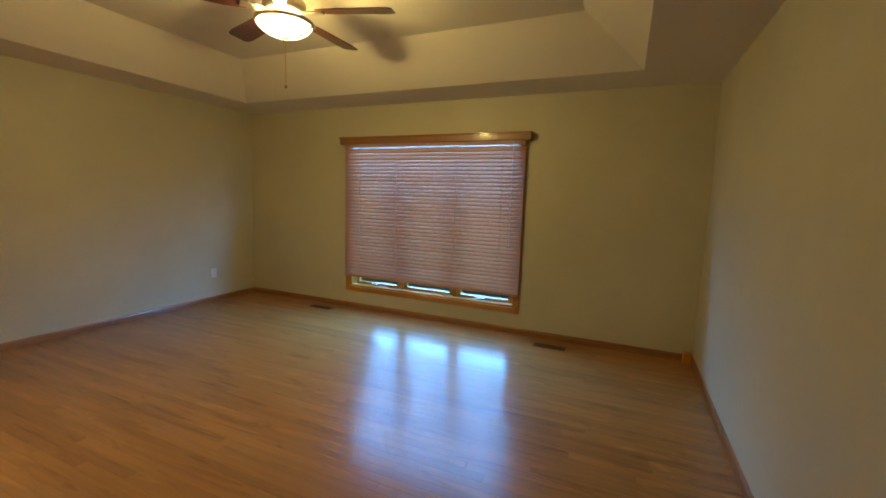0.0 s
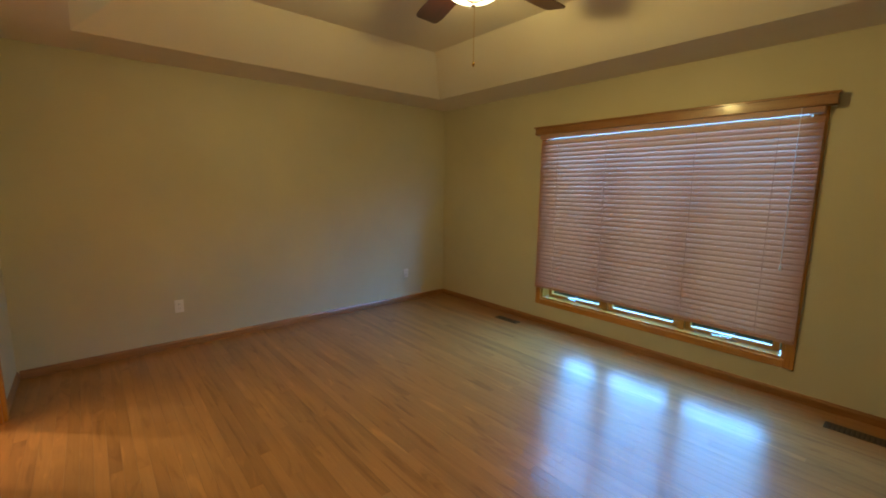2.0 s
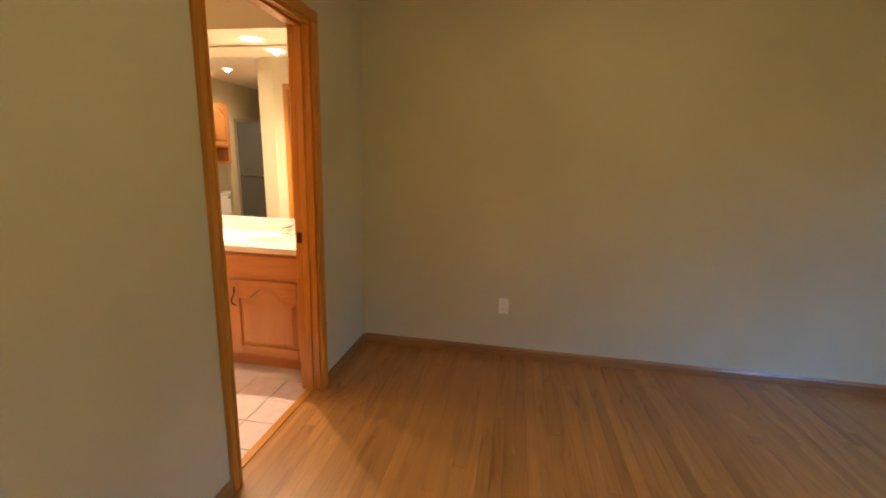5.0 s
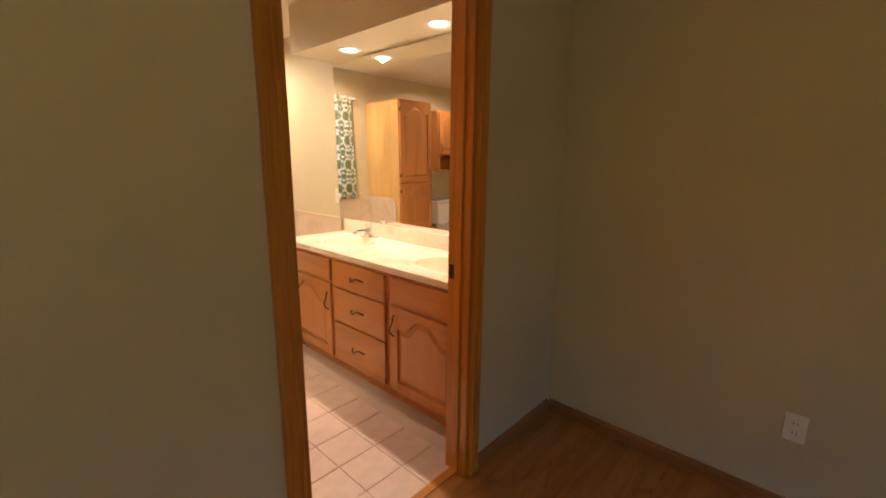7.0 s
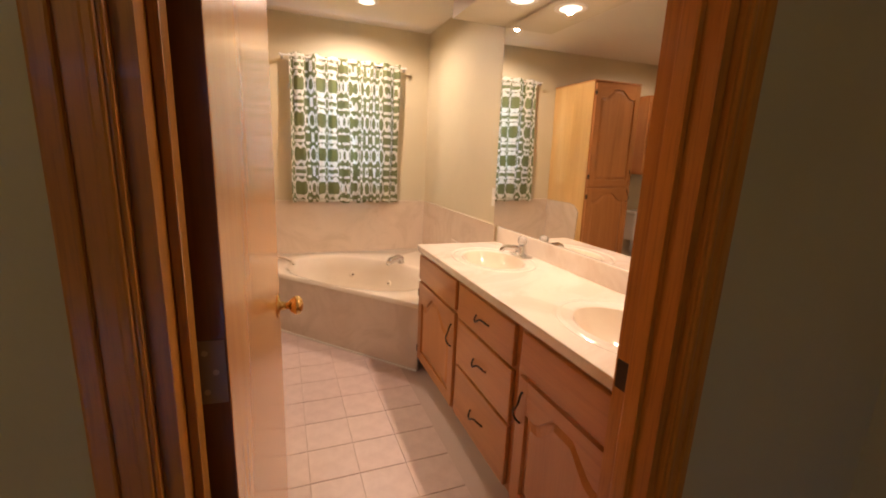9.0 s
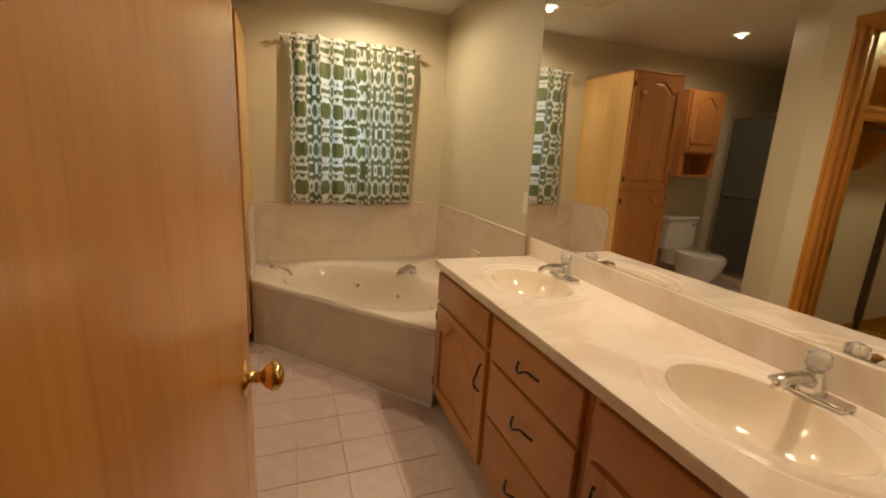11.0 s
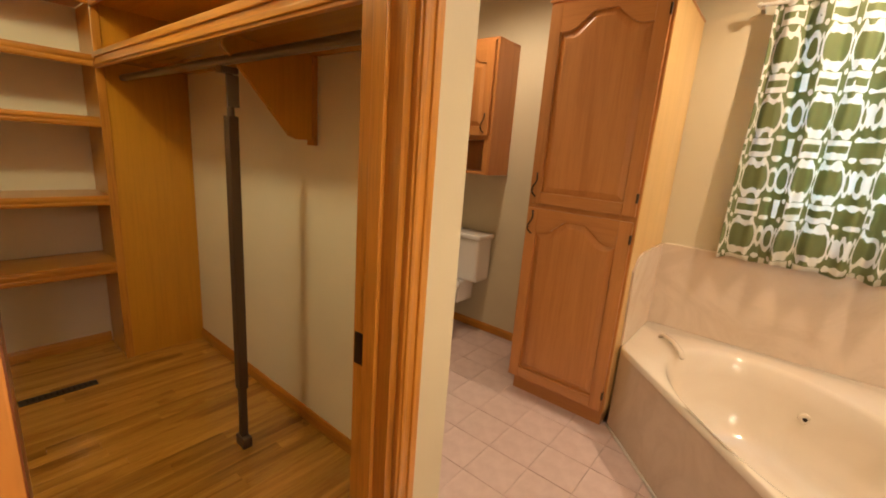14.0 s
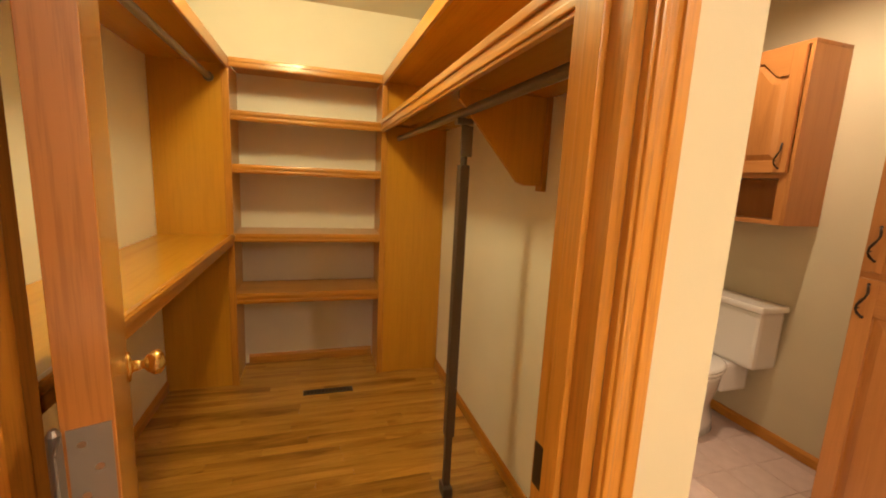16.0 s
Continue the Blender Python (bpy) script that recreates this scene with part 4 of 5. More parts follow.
part("toggle", box(B(), 0.006, 0.014, -0.005, 0.005, -0.012, 0.012, 0.002), M_white, sw)


sw2 = thing("light_switch", (XC0, -0.60, 1.24), "almond double switch plate beside the closet casing", "switch")
part("plate", box(B(), -0.006, 0, -0.058, 0.058, -0.058, 0.058, 0.003), M_white, sw2)
for dy in (-0.023, 0.023):
    part("toggle", box(B(), -0.015, -0.006, dy - 0.005, dy + 0.005, -0.012, 0.012, 0.002), M_white, sw2)

# ---------------- tub ----------------
def corner_tub():
    t = thing("corner_bathtub", (0, 0, 0), "almond acrylic corner whirlpool tub with beige apron", "bathtub")
    zt = 0.452
    P = [(XV + 0.012, YF + 0.012), (-2.902, YF + 0.012), (-2.902, -3.01), (-3.85, -1.968), (XV + 0.012, -1.968)]
    c = Vector((-3.66, -2.84))
    n = 72

    def hit(a):
        d = Vector((math.cos(a), math.sin(a)))
        best = 9
        for i in range(5):
            p, q = Vector(P[i]), Vector(P[(i + 1) % 5])
            e = q - p
            den = d.x * e.y - d.y * e.x
            if abs(den) < 1e-9:
                continue
            s = ((p - c).x * e.y - (p - c).y * e.x) / den
            u = ((p - c).x * d.y - (p - c).y * d.x) / den
            if s > 0 and -1e-6 <= u <= 1 + 1e-6:
                best = min(best, s)
        return c + d * best

    def basin(a, f):
        # long axis runs along the front edge
        ca = a - radians(132.3)
        k = 1.0 / (abs(math.cos(ca) / 0.63) ** 2.3 + abs(math.sin(ca) / 0.375) ** 2.3) ** (1 / 2.3)
        return c + Vector((math.cos(a), math.sin(a))) * k * f + Vector((0.045, 0.05)) * 0.6

    ang = [2 * math.pi * i / n for i in range(n)]
    edge = [hit(a) for a in ang]
    for p in P:
        j = min(range(n), key=lambda i: (edge[i] - Vector(p)).length)
        edge[j] = Vector(p)
    bm = B()
    rings = [[bm.verts.new((e.x, e.y, zt - 0.03)) for e in edge], [bm.verts.new((*(e + (c - e).normalized() * 0.004), zt - 0.004)) for e in edge], [bm.verts.new((*(e + (c - e).normalized() * 0.012), zt)) for e in edge]]
    for f, z in ((1.06, zt), (1.02, zt - 0.004), (0.98, zt - 0.02), (0.93, zt - 0.10), (0.88, zt - 0.22), (0.80, zt - 0.32), (0.66, zt - 0.365), (0.1, zt - 0.37)):
        rings.append([bm.verts.new((*basin(a, f), z)) for a in ang])
    for r0, r1 in zip(rings, rings[1:]):
        for i in range(n):
            j = (i + 1) % n
            bm.faces.new((r0[i], r0[j], r1[j], r1[i]))
    bm.faces.new(rings[-1])
    part("shell", bm, M_tub, t, "glossy almond acrylic shell", True)
    ap = B()
    a0, a1 = Vector(P[2]), Vector(P[3])
    nrm = Vector((a1 - a0).yx)
    nrm.x = -nrm.x
    nrm = nrm.normalized()
    if nrm.dot(c - a0) < 0:
        nrm = -nrm
    prism(ap, [tuple(a0 + nrm * 0.004), tuple(a1 + nrm * 0.004), tuple(a1 + nrm * 0.03), tuple(a0 + nrm * 0.03)], "z", 0, zt - 0.012)
    part("apron", ap, M_panel, t, "beige marbled apron panel")
    st = B()
    prism(st, [tuple(a0 - nrm * 0.004), tuple(a1 - nrm * 0.004), tuple(a1 + nrm * 0.004), tuple(a0 + nrm * 0.004)], "z", 0, 0.012)
    part("caulk_strip", st, M_white, t)
    for u, v, z in ((-0.30, 0.30, 0.30), (0.05, 0.34, 0.27), (0.36, 0.26, 0.28), (-0.1, -0.33, 0.30), (0.2, -0.33, 0.30)):
        ax = (a1 - a0).normalized()
        p = c + ax * u - nrm * (-v) * 0.98
        q = basin(math.atan2((p - c).y, (p - c).x), 0.9)
        j = part("jet", lathe(B(), [(0.026, -0.01), (0.024, 0.004), (0.012, 0.006), (0.008, 0.0)], 16, "y"), M_tub, t, "round whirlpool jet")
        dirv = (Vector((c.x, c.y, 0)) - Vector((q.x, q.y, 0))).normalized()
        j.matrix_local = Matrix.Translation((q.x, q.y, z)) @ dirv.to_track_quat("Y", "Z").to_matrix().to_4x4()
        part("jet_nozzle", lathe(B(), [(0.009, 0.003), (0.008, 0.008), (0.004, 0.009)], 10, "y"), M_bronze, j)
    f = part("tub_spout", tube(B(), [(-4.02, -2.99, zt), (-4.015, -2.985, zt + 0.035), (-3.985, -2.96, zt + 0.05), (-3.91, -2.90, zt + 0.045), (-3.875, -2.87, zt + 0.025)], [0.028, 0.026, 0.03, 0.028, 0.02], 12), M_chrome, t, "chrome tub spout", True)
    gr = tube(B(), [(-3.02, -3.30, zt), (-3.04, -3.28, zt + 0.025), (-3.10, -3.20, zt + 0.03), (-3.15, -3.12, zt + 0.02), (-3.16, -3.10, zt)], 0.012, 8)
    part("grip_rail", gr, M_tub, t, "", True)


corner_tub()

bm = B()
box(bm, XV + 0.001, -2.90, YF, YF + 0.010, 0.40, 0.918, 0.002)
structure("tub_surround_far", bm, M_panel, "beige marbled tub surround panel under the window", "wall panel")
structure("tub_surround_side", box(B(), XV, XV + 0.010, YF + 0.011, -2.04, 0.40, 0.918, 0.002), M_panel, "beige marbled tub surround panel", "wall panel")
structure("tub_surround_cabinet", prism(B(), [(YF + 0.011, 0.45), (-3.02, 0.45), (-2.99, 0.84), (-3.05, 0.90), (-3.12, 0.918), (YF + 0.011, 0.918)], "x", -2.908, -2.898), M_panel, "beige marbled panel against the linen cabinet", "wall panel")
for nm, args in (("tub_lip_far", (XV + 0.016, -2.92, YF, YF + 0.015, 0.917, 0.926)), ("tub_lip_side", (XV, XV + 0.015, YF + 0.016, -2.04, 0.917, 0.926))):
    structure(nm, box(B(), *args, 0.003), M_tub, "pale rounded lip on the tub surround", "trim")
sd = thing("soap_dish", (XV + 0.011, -2.66, 0.64), "almond soap dish set in the tub surround", "soap dish")
part("frame", box(B(), 0, 0.014, -0.075, 0.075, -0.055, 0.055, 0.006), M_panel, sd)
part("recess", box(B(), 0.0135, 0.016, -0.055, 0.055, -0.036, 0.036, 0.001), M_bowl, sd)
part("lip", box(B(), 0.014, 0.035, -0.055, 0.055, -0.04, -0.03, 0.003), M_panel, sd)


# ---------------- bathroom window and curtain ----------------
def bath_window():
    w = tagged(new("window_2"), "small oak-cased bathroom window behind the curtain", "window", "", "structure")
    for x0, x1, z0, z1 in ((BX0 - 0.058, BX0, BZ0 - 0.058, BZ1 + 0.058), (BX1, BX1 + 0.058, BZ0 - 0.058, BZ1 + 0.058), (BX0, BX1, BZ0 - 0.058, BZ0), (BX0, BX1, BZ1, BZ1 + 0.058)):
        part("casing", box(B(), x0, x1, YF, YF + 0.016, z0, z1, 0.004), M_oakz, w)
    zm = (BZ0 + BZ1) / 2
    for x0, x1, z0, z1 in ((BX0, BX0 + 0.04, BZ0, BZ1), (BX1 - 0.04, BX1, BZ0, BZ1), (BX0 + 0.04, BX1 - 0.04, BZ0, BZ0 + 0.05), (BX0 + 0.04, BX1 - 0.04, BZ1 - 0.05, BZ1), (BX0 + 0.04, BX1 - 0.04, zm - 0.02, zm + 0.02)):
        part("sash", box(B(), x0, x1, YF - 0.10, YF - 0.05, z0, z1), M_oakz, w)
    g = part("pane", box(B(), BX0 + 0.04, BX1 - 0.04, YF - 0.078, YF - 0.074, BZ0 + 0.05, BZ1 - 0.05), M_glass, w)
    g.visible_shadow = False


bath_window()


def curtain():
    t = thing("window_curtain", (0, 0, 0), "short green cotton curtain with white trellis print", "curtain")
    x0, x1, z0, z1 = -4.095, -3.180, 0.915, 2.112
    nx, nz = 180, 40
    bm = B()
    uvl = bm.loops.layers.uv.new("UVMap")
    grid = []
    rng = random.Random(7)
    ph = [rng.uniform(0, 6.28) for _ in range(6)]
    for i in range(nx + 1):
        u = i / nx
        row = []
        for k in range(nz + 1):
            v = k / nz
            fold = 0.024 * math.sin(u * 48 + ph[0] + 0.6 * math.sin(v * 3 + ph[1])) + 0.012 * math.sin(u * 29 + ph[2] + 0.8 * v) + 0.006 * math.sin(u * 101 + ph[3])
            amp = 1.0 if v < 0.93 else 0.55
            tight = 0.018 * math.sin(u * 9 + ph[4]) * (1 - v)
            pinch = -0.012 * math.exp(-((v - 0.965) / 0.012) ** 2)
            row.append(bm.verts.new((x0 + (x1 - x0) * u + 0.006 * math.sin(v * 5 + u * 20), YF + 0.075 + fold * amp + tight * 0.6, z0 + (z1 - z0) * v + 0.006 * math.sin(u * 40 + ph[5]) * (v < 0.02 or v > 0.98))))
        grid.append(row)
    for i in range(nx):
        for k in range(nz):
            f = bm.faces.new((grid[i][k], grid[i + 1][k], grid[i + 1][k + 1], grid[i][k + 1]))
            for lp, (a, b) in zip(f.loops, ((i, k), (i + 1, k), (i + 1, k + 1), (i, k + 1))):
                lp[uvl].uv = ((a / nx) * 7.2 + 0.20 * math.sin(a / nx * 21 + ph[2]) + 0.22 * math.sin(a / nx * 62 + ph[0]), (b / nz) * 4.25)
    o = part("cloth", bm, M_curtain, t, "", True)
    so = o.modifiers.new("thickness", "SOLIDIFY")
    so.thickness = 0.0012
    part("rod", tube(B(), [(x0 - 0.055, YF + 0.075, 2.088), (x1 + 0.055, YF + 0.075, 2.088)], 0.008, 10), M_white, t, "white metal curtain rod")
    for x in (x0 - 0.045, x1 + 0.045):
        part("bracket", box(B(), x - 0.009, x + 0.009, YF + 0.001, YF + 0.085, 2.066, 2.082, 0.003), M_nickel, t)
        part("finial", lathe(B(), [(0.004, -0.012), (0.012, -0.004), (0.012, 0.006), (0.004, 0.012)], 12, "x", (x + (0.012 if x > -3.5 else -0.012), YF + 0.075, 2.088)), M_white, t)


curtain()


# ---------------- toilet, shower ----------------
def toilet(x):
    t = thing("toilet", (x, YF, 0), "white two-piece toilet with closed lid", "toilet")
    bm = B()
    box(bm, -0.215, 0.215, 0.02, 0.20, 0.42, 0.735, 0.022)
    part("tank", bm, M_china, t, smooth=False)
    part("tank_lid", box(B(), -0.228, 0.228, 0.012, 0.212, 0.735, 0.772, 0.012), M_china, t)
    part("flush_lever", tube(B(), [(0.15, 0.20, 0.69), (0.15, 0.225, 0.69), (0.09, 0.232, 0.685)], 0.008, 8), M_chrome, t)

    def oval(bmx, specs, n=28):
        prev = None
        for cy, rx, ry, z in specs:
            ring = [bmx.verts.new((rx * math.cos(2 * math.pi * i / n), cy + ry * math.sin(2 * math.pi * i / n), z)) for i in range(n)]
            if prev:
                for i in range(n):
                    bmx.faces.new((prev[i], prev[(i + 1) % n], ring[(i + 1) % n], ring[i]))
            else:
                bmx.faces.new(ring[::-1])
            prev = ring
        bmx.faces.new(prev)
        return bmx

    part("bowl", oval(B(), ((0.40, 0.115, 0.23, 0.0), (0.40, 0.11, 0.22, 0.06), (0.41, 0.10, 0.20, 0.16), (0.44, 0.15, 0.24, 0.27), (0.46, 0.18, 0.25, 0.36), (0.46, 0.185, 0.255, 0.385))), M_china, t, smooth=True)
    part("tank_shelf", box(B(), -0.11, 0.11, 0.06, 0.26, 0.25, 0.42, 0.02), M_china, t)
    part("seat", oval(B(), ((0.455, 0.185, 0.255, 0.386), (0.455, 0.19, 0.26, 0.396), (0.455, 0.185, 0.255, 0.406))), M_china, t, smooth=True)
    part("lid", oval(B(), ((0.45, 0.186, 0.255, 0.409), (0.45, 0.19, 0.26, 0.42), (0.45, 0.17, 0.24, 0.43))), M_china, t, smooth=True)


toilet(-1.575)


def shower():
    t = thing("shower_enclosure", (-0.88, 0, 0), "shower with smoked glass doors and pale frame", "shower")
    y0, y1 = YF + 0.02, -2.075
    part("curb", box(B(), -0.05, 0.06, y0, y1, 0, 0.10, 0.01), M_panel, t)
    for a, b, z0, z1 in ((y0, y0 + 0.04, 0.10, 1.86), (y1 - 0.04, y1, 0.10, 1.86), (y0, y1, 1.83, 1.88), (y0 + 0.04, y1 - 0.04, 0.10, 0.14)):
        part("frame", box(B(), -0.02, 0.02, a, b, z0, z1, 0.004), M_nickel, t)
    ym = (y0 + y1) / 2
    for a, b, x in ((y0 + 0.04, ym + 0.03, -0.008), (ym - 0.03, y1 - 0.04, 0.008)):
        part("glass_door", box(B(), x - 0.003, x + 0.003, a, b, 0.14, 1.83), M_smoke, t, "dark smoked shower glass")
    part("towel_bar", tube(B(), [(-0.03, y0 + 0.10, 1.0), (-0.03, y1 - 0.12, 1.0)], 0.008, 8), M_nickel, t)


shower()


def downlight(x, y, z, group):
    t = thing("recessed_light", (x, y, z), "lit round recessed ceiling light with white trim", "ceiling light", group=group)
    part("trim_ring", lathe(B(), [(0.060, -0.004), (0.078, -0.006), (0.085, -0.001), (0.060, -0.001)], 28), M_white, t)
    part("lens", lathe(B(), [(0.004, -0.0065), (0.05, -0.005), (0.060, -0.003), (0.004, -0.002)], 24), M_bulb, t, "glowing lamp lens", True).visible_shadow = False


for x, y, z in ((-4.22, -1.62, 2.105), (-4.22, -0.80, 2.105), (-3.72, -2.98, H), (-1.93, -2.80, H)):
    downlight(x, y, z, "bathroom recessed lights")
t = thing("closet_light", (-1.75, -0.95, H), "frosted glass closet ceiling light, lit", "ceiling light")
part("base", lathe(B(), [(0.12, -0.02), (0.13, -0.012), (0.13, -0.001), (0.05, -0.001)], 24), M_nickel, t)
part("globe", lathe(B(), [(0.004, -0.10), (0.06, -0.09), (0.10, -0.06), (0.11, -0.02), (0.02, -0.018)], 24), M_shade, t, "", True).visible_shadow = False


# ---------------- closet ----------------
XS = -0.568
SY0, SY1 = -1.535, -0.655


def shelf_unit():
    t = thing("closet_shelf_unit", (0, 0, 0), "built-in amber wood shelf tower in the closet", "shelves")
    for y0, y1 in ((SY0 - 0.019, SY0), (SY1, SY1 + 0.019)):
        part("side", box(B(), XS + 0.004, -0.252, y0, y1, 0.0, 1.93), M_ply, t)
        part("face_stile", box(B(), XS - 0.012, XS + 0.004, (y0 + y1) / 2 - 0.02, (y0 + y1) / 2 + 0.02, 0.0, 1.955, 0.004), M_oakz, t)
    for z, th in ((1.955, 0.05), (1.672, 0.055), (1.372, 0.05), (0.965, 0.05), (0.595, 0.065)):
        s = part("shelf", box(B(), XS + 0.004, -0.252, SY0, SY1, z - 0.02, z), M_oaky, t)
        bm = box(B(), XS - 0.010, XS + 0.004, SY0 + 0.011, SY1 - 0.011, z - th, z + 0.002, 0.004)
        box(bm, XS - 0.015, XS - 0.006, SY0 + 0.011, SY1 - 0.011, z - th * 0.45, z - th * 0.12, 0.004)
        box(bm, XS - 0.014, XS - 0.006, SY0 + 0.011, SY1 - 0.011, z - th * 0.90, z - th * 0.60, 0.004)
        part("shelf_edge", bm, M_oaky, s)


shelf_unit()

t = thing("closet_end_panel", (0, 0, 0), "amber plywood end panel beside the shelf tower", "panel", group="closet end panels")
part("panel", box(B(), XS, XS + 0.018, -1.953, SY0 - 0.021, 0, 1.93, 0.001), M_ply, t)
t = thing("closet_end_panel", (0, 0, 0), "amber plywood end panel beside the shelf tower", "panel", group="closet end panels")
part("panel", box(B(), XS, XS + 0.018, SY1 + 0.021, YB - 0.012, 0, 1.93, 0.001), M_ply, t)


# the long cubby and rod over the hanging side
t = thing("closet_hanging_shelf", (0, 0, 0), "long amber closet shelf with moulded beam and rod", "closet shelf")
part("lower_shelf", prism(B(), [(-2.35, -1.949), (-2.69, -1.595), (-2.69, SY0 - 0.006), (XS - 0.002, SY0 - 0.006), (XS - 0.002, -1.949)], "z", 1.655, 1.675), M_plyx, t)
bm = box(B(), -2.70, XS - 0.014, SY0 - 0.006, SY0 + 0.012, 1.612, 1.690, 0.003)
beam = part("front_beam", bm, M_oakx, t, "moulded oak front beam")
part("bead", box(B(), -2.70, XS - 0.014, SY0 + 0.011, SY0 + 0.020, 1.660, 1.684, 0.004), M_oakx, beam)
part("bead", box(B(), -2.70, XS - 0.014, SY0 + 0.011, SY0 + 0.018, 1.622, 1.640, 0.004), M_oakx, beam)
part("upper_shelf", prism(B(), [(-2.35, -1.949), (-2.69, -1.595), (-2.69, SY0 - 0.004), (XS - 0.002, SY0 - 0.004), (XS - 0.002, -1.949)], "z", 1.915, 1.935), M_plyx, t)
part("upper_edge", box(B(), -2.70, XS - 0.014, SY0 - 0.004, SY0 + 0.012, 1.895, 1.955, 0.004), M_oakx, t)
part("back_panel", box(B(), -2.27, XS - 0.002, -1.955, -1.950, 1.675, 1.915), M_plyx, t)
part("rod", tube(B(), [(-2.63, -1.64, 1.585), (XS, -1.64, 1.585)], 0.016, 12), M_rod, t, "grey metal hanging rod")
bk = part("bracket", prism(B(), [(-1.935, 1.654), (-1.60, 1.654), (-1.60, 1.62), (-1.84, 1.345), (-1.87, 1.335), (-1.935, 1.335)], "x", -1.855, -1.837), M_ply, t, "triangular plywood shelf bracket")
part("bracket_cleat", box(B(), -1.870, -1.820, -1.953, -1.935, 1.315, 1.654, 0.003), M_oakz, bk)

t = thing("support_pole", (-1.756, -1.66, 0), "dark brown adjustable metal pole propping the rod", "pole")
part("foot", box(B(), -0.035, 0.035, -0.02, 0.02, 0, 0.05, 0.006), M_pole, t)
part("lower_tube", box(B(), -0.014, 0.014, -0.014, 0.014, 0.05, 0.36, 0.003), M_pole, t)
part("sleeve", box(B(), -0.021, 0.021, -0.019, 0.019, 0.28, 1.40, 0.004), M_pole, t)
part("upper_tube", lathe(B(), [(0.013, 1.38), (0.013, 1.56)], 12), M_pole, t)
part("cradle", box(B(), -0.02, 0.02, -0.026, 0.04, 1.545, 1.568, 0.005), M_rod, t)
part("fixing_plate", box(B(), -0.026, -0.019, -0.022, 0.022, 1.43, 1.54, 0.002), M_rod, t)

t = thing("closet_counter", (0, 0, 0), "amber wood closet counter with moulded front edge", "counter")
part("top", box(B(), XC1 + 0.002, XS - 0.002, SY1 + 0.008, YB - 0.012, 0.938, 0.958), M_plyx, t)
bm = box(B(), XC1 + 0.002, XS - 0.014, SY1 - 0.008, SY1 + 0.008, 0.900, 0.962, 0.003)
box(bm, XC1 + 0.002, XS - 0.014, SY1 - 0.015, SY1 - 0.004, 0.938, 0.958, 0.004)
part("front_edge", bm, M_oakx, t)
t = thing("closet_upper_shelf", (0, 0, 0), "amber wood upper closet shelf with hanging rod", "closet shelf")
part("top", box(B(), XC1 + 0.002, XS - 0.002, SY1 + 0.006, YB - 0.012, 1.915, 1.935), M_plyx, t)
part("front_edge", box(B(), XC1 + 0.002, XS - 0.014, SY1 - 0.010, SY1 + 0.006, 1.895, 1.955, 0.004), M_oakx, t)
part("rod", tube(B(), [(XC1 + 0.01, SY1 + 0.09, 1.84), (XS, SY1 + 0.09, 1.84)], 0.016, 12), M_rod, t, "grey metal hanging rod")
part("rod_socket", lathe(B(), [(0.026, XS - 0.02), (0.026, XS - 0.004), (0.018, XS - 0.002)], 14, "x", (0, SY1 + 0.09, 1.84)), M_rod, t)

# ---------------- outside ----------------
structure("ground", box(B(), -400, 400, -400, 400, -1.0, -0.5), M_grass, "lawn round the house", "ground")


def hedge(x0, x1, y0, y1, z0, z1, count, seed):
    rng = random.Random(seed)
    vs, fs = [], []
    for _ in range(count):
        p = Vector((rng.uniform(x0, x1), rng.uniform(y0, y1), z0 + (z1 - z0) * rng.random() ** 0.8))
        p.z *= 0.8 + 0.35 * noise.noise((p.x * 1.3, p.y * 1.3, 0))
        a = Vector((rng.gauss(0, 1), rng.gauss(0, 1), rng.gauss(0, 1))).normalized() * rng.uniform(0.03, 0.07)
        b = a.orthogonal().normalized() * a.length * 0.5
        k = len(vs)
        vs += [p - a, p + b, p + a, p - b]
        fs.append((k, k + 1, k + 2, k + 3))
    me = bpy.data.meshes.new("hedge")
    me.from_pydata([tuple(v) for v in vs], [], fs)
    me.materials.append(M_leaf)
    return tagged(new("hedge", me), "leafy green garden shrubs outside the window", "shrubs", "", "stuff")


hedge(-9, 5, 7.0, 8.6, -0.5, 1.3, 9000, 11)
hedge(-7, -1, -7.4, -6.4, -0.5, 2.2, 4000, 12)

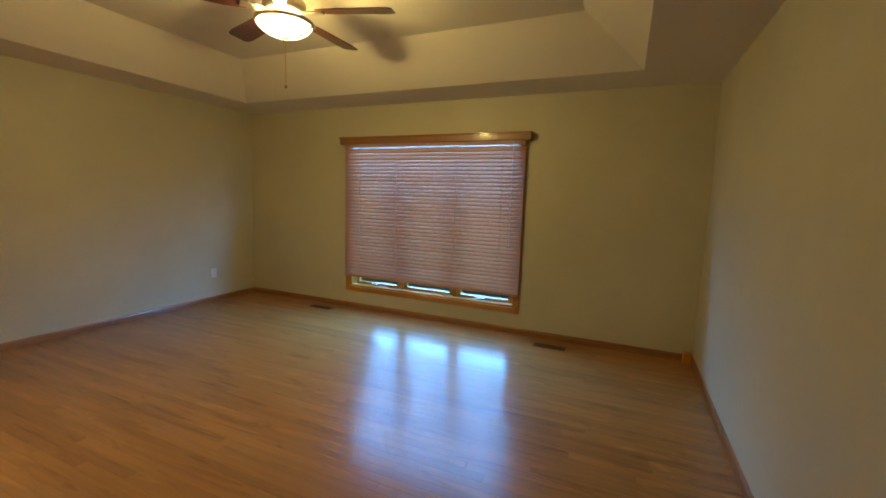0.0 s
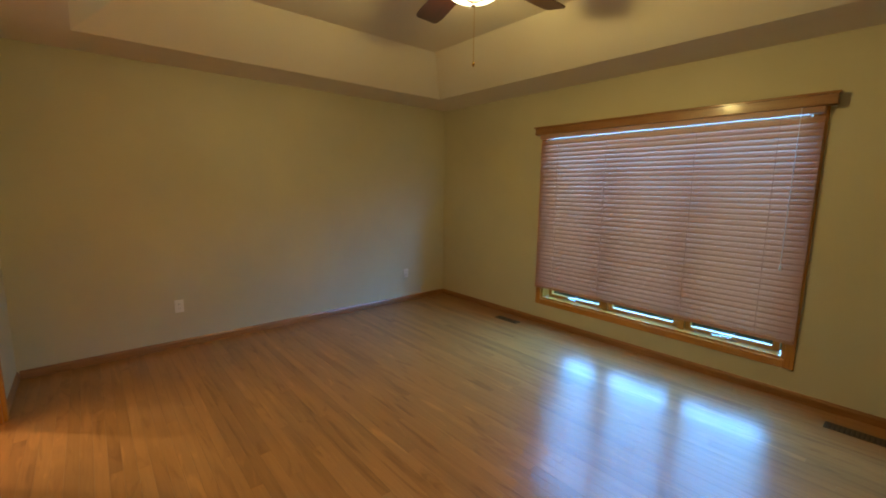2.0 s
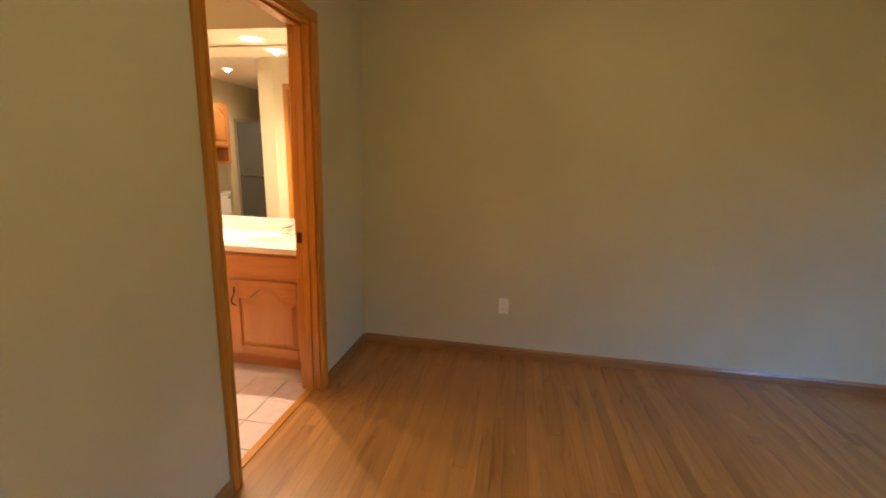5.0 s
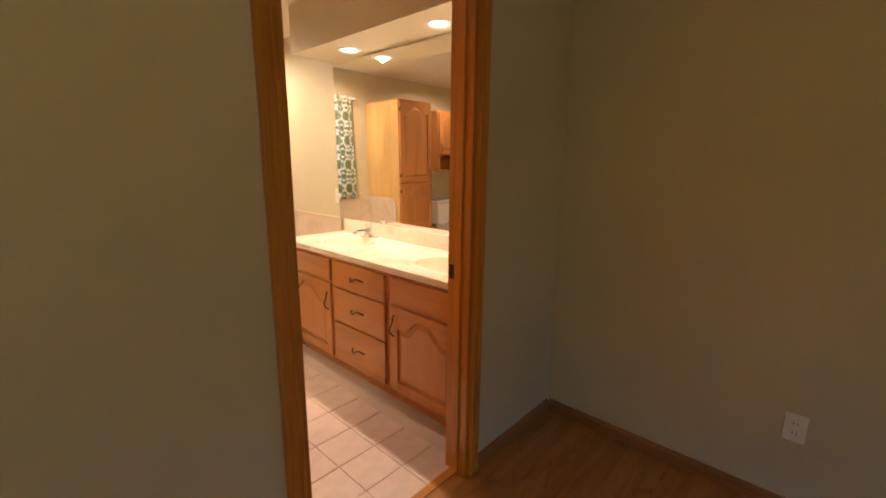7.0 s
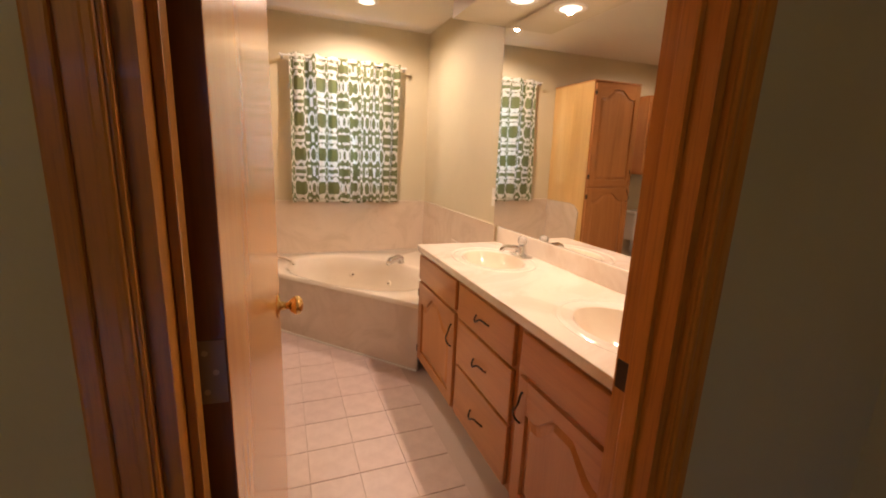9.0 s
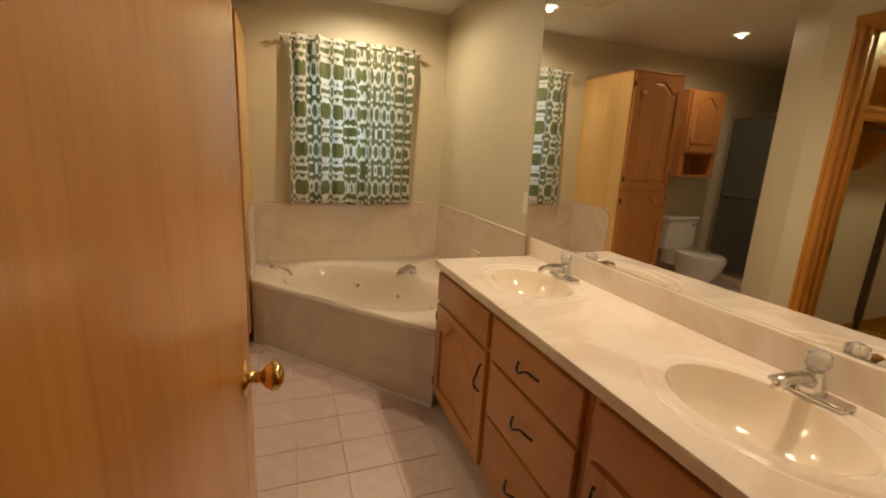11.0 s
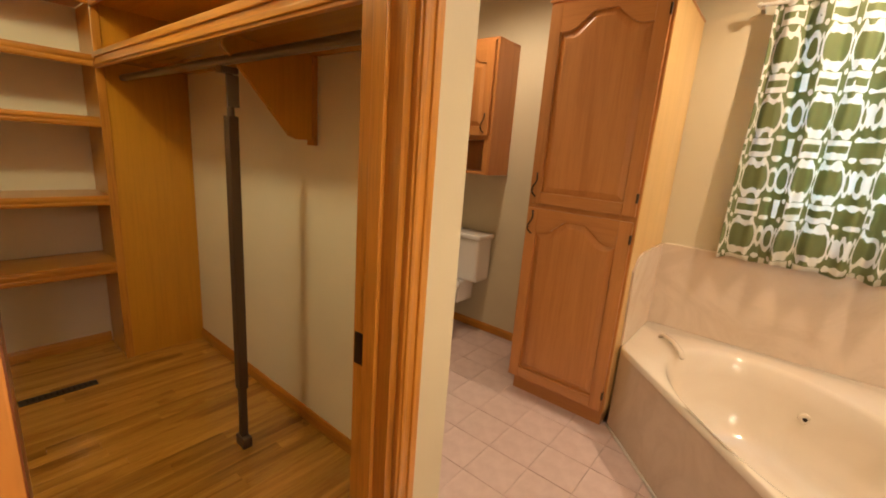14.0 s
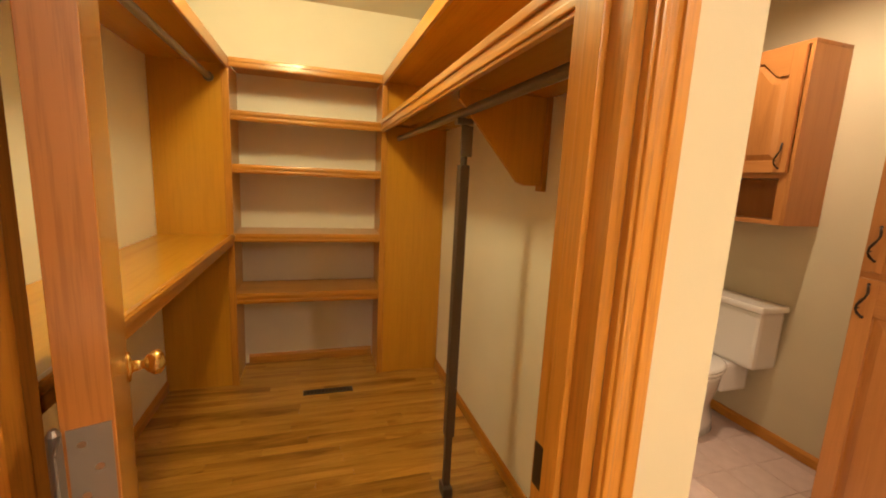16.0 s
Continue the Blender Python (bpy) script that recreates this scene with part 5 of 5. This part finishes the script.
# ---------------- floor pieces ----------------
def strips(parent, along, a0, a1, b0, b1, width, mat, seed, lengths):
    """Strip flooring in staggered rows."""
    rng = random.Random(seed)
    meshes = {}
    for L in lengths:
        bm = B()
        l, w, c = L / 2 - 0.0002, width / 2 - 0.0001, 0.0004
        lo = [(-l, -w), (l, -w), (l, w), (-l, w)]
        hi = [(-l + c, -w + c), (l - c, -w + c), (l - c, w - c), (-l + c, w - c)]
        if along == "y":
            lo, hi = [(q, p) for p, q in lo], [(q, p) for p, q in hi]
        v0 = [bm.verts.new((*p, -0.012)) for p in lo]
        v1 = [bm.verts.new((*p, -0.0006)) for p in lo]
        v2 = [bm.verts.new((*p, 0.0)) for p in hi]
        for i in range(4):
            j = (i + 1) % 4
            bm.faces.new((v0[i], v0[j], v1[j], v1[i]))
            bm.faces.new((v1[i], v1[j], v2[j], v2[i]))
        bm.faces.new(v2)
        bmesh.ops.recalc_face_normals(bm, faces=bm.faces[:])
        me = bpy.data.meshes.new("plank")
        bm.to_mesh(me)
        bm.free()
        me.materials.append(mat)
        meshes[L] = me
    spots = []
    rows = int(round((b1 - b0) / width))
    for r in range(rows):
        b = b0 + (r + 0.5) * width
        a = a0 - rng.uniform(0, max(lengths))
        while a < a1:
            L = rng.choice(lengths)
            s, e = max(a, a0), min(a + L, a1)
            if e - s > 0.03:
                spots.append(((s + e) / 2, b, L, (e - s) / L))
            a += L
    for a, b, L, k in spots:
        o = new("plank", meshes[L])
        o.parent = parent
        o.location = (a, b, 0) if along == "x" else (b, a, 0)
        o.scale = (k, 1, 1) if along == "x" else (1, k, 1)


fl = bpy.data.objects["floor_bedroom"]
strips(fl, "x", XL, XR, YD - 0.045, YW, 0.0572, M_floor, 3, (0.9, 1.3, 1.8, 2.3))
fc = bpy.data.objects["floor_closet"]
strips(fc, "y", -1.58, YB - 0.012, XC1 - 0.06, -2.4096, 0.0572, M_floory, 6, (0.6, 0.95, 1.3))
strips(fc, "y", -1.96, YB - 0.012, -2.4096, -0.25, 0.0572, M_floory, 5, (0.6, 0.95, 1.3))


def bath_tiles():
    rng = random.Random(9)
    s, g = 0.204, 0.0035
    bm = B()
    h = s / 2 - g / 2
    lo = [(-h, -h), (h, -h), (h, h), (-h, h)]
    v0 = [bm.verts.new((*p, -0.008)) for p in lo]
    v1 = [bm.verts.new((*p, -0.0015)) for p in lo]
    v2 = [bm.verts.new((p[0] * 0.985, p[1] * 0.985, 0)) for p in lo]
    for i in range(4):
        j = (i + 1) % 4
        bm.faces.new((v0[i], v0[j], v1[j], v1[i]))
        bm.faces.new((v1[i], v1[j], v2[j], v2[i]))
    bm.faces.new(v2)
    bmesh.ops.recalc_face_normals(bm, faces=bm.faces[:])
    me = bpy.data.meshes.new("tile")
    bm.to_mesh(me)
    bm.free()
    me.materials.append(M_tile)
    f = bpy.data.objects["floor_bath"]
    y = -0.191 - s / 2
    while y > YF:
        x = -3.771 + s / 2
        while x < -0.95:
            inside_closet = (x > XC0 + 0.05 and y > -1.60) or (x > -2.35 and y > -2.0)
            under_tub = x < -2.95 and y < -2.0 and (x + 2.9) + (y + 3.01) * 0.91 < -0.25
            under_cab = x < -2.40 and x > -2.87 and y < -3.05
            if not (inside_closet or under_tub or under_cab):
                o = new("tile", me)
                o.parent = f
                o.location = (x, y, rng.uniform(-0.0004, 0.0003))
                if y > -0.32:
                    o.location.y, o.scale.y = (-0.227 - 0.395) / 2, 0.168 / s
            x += s
        y -= s


bath_tiles()
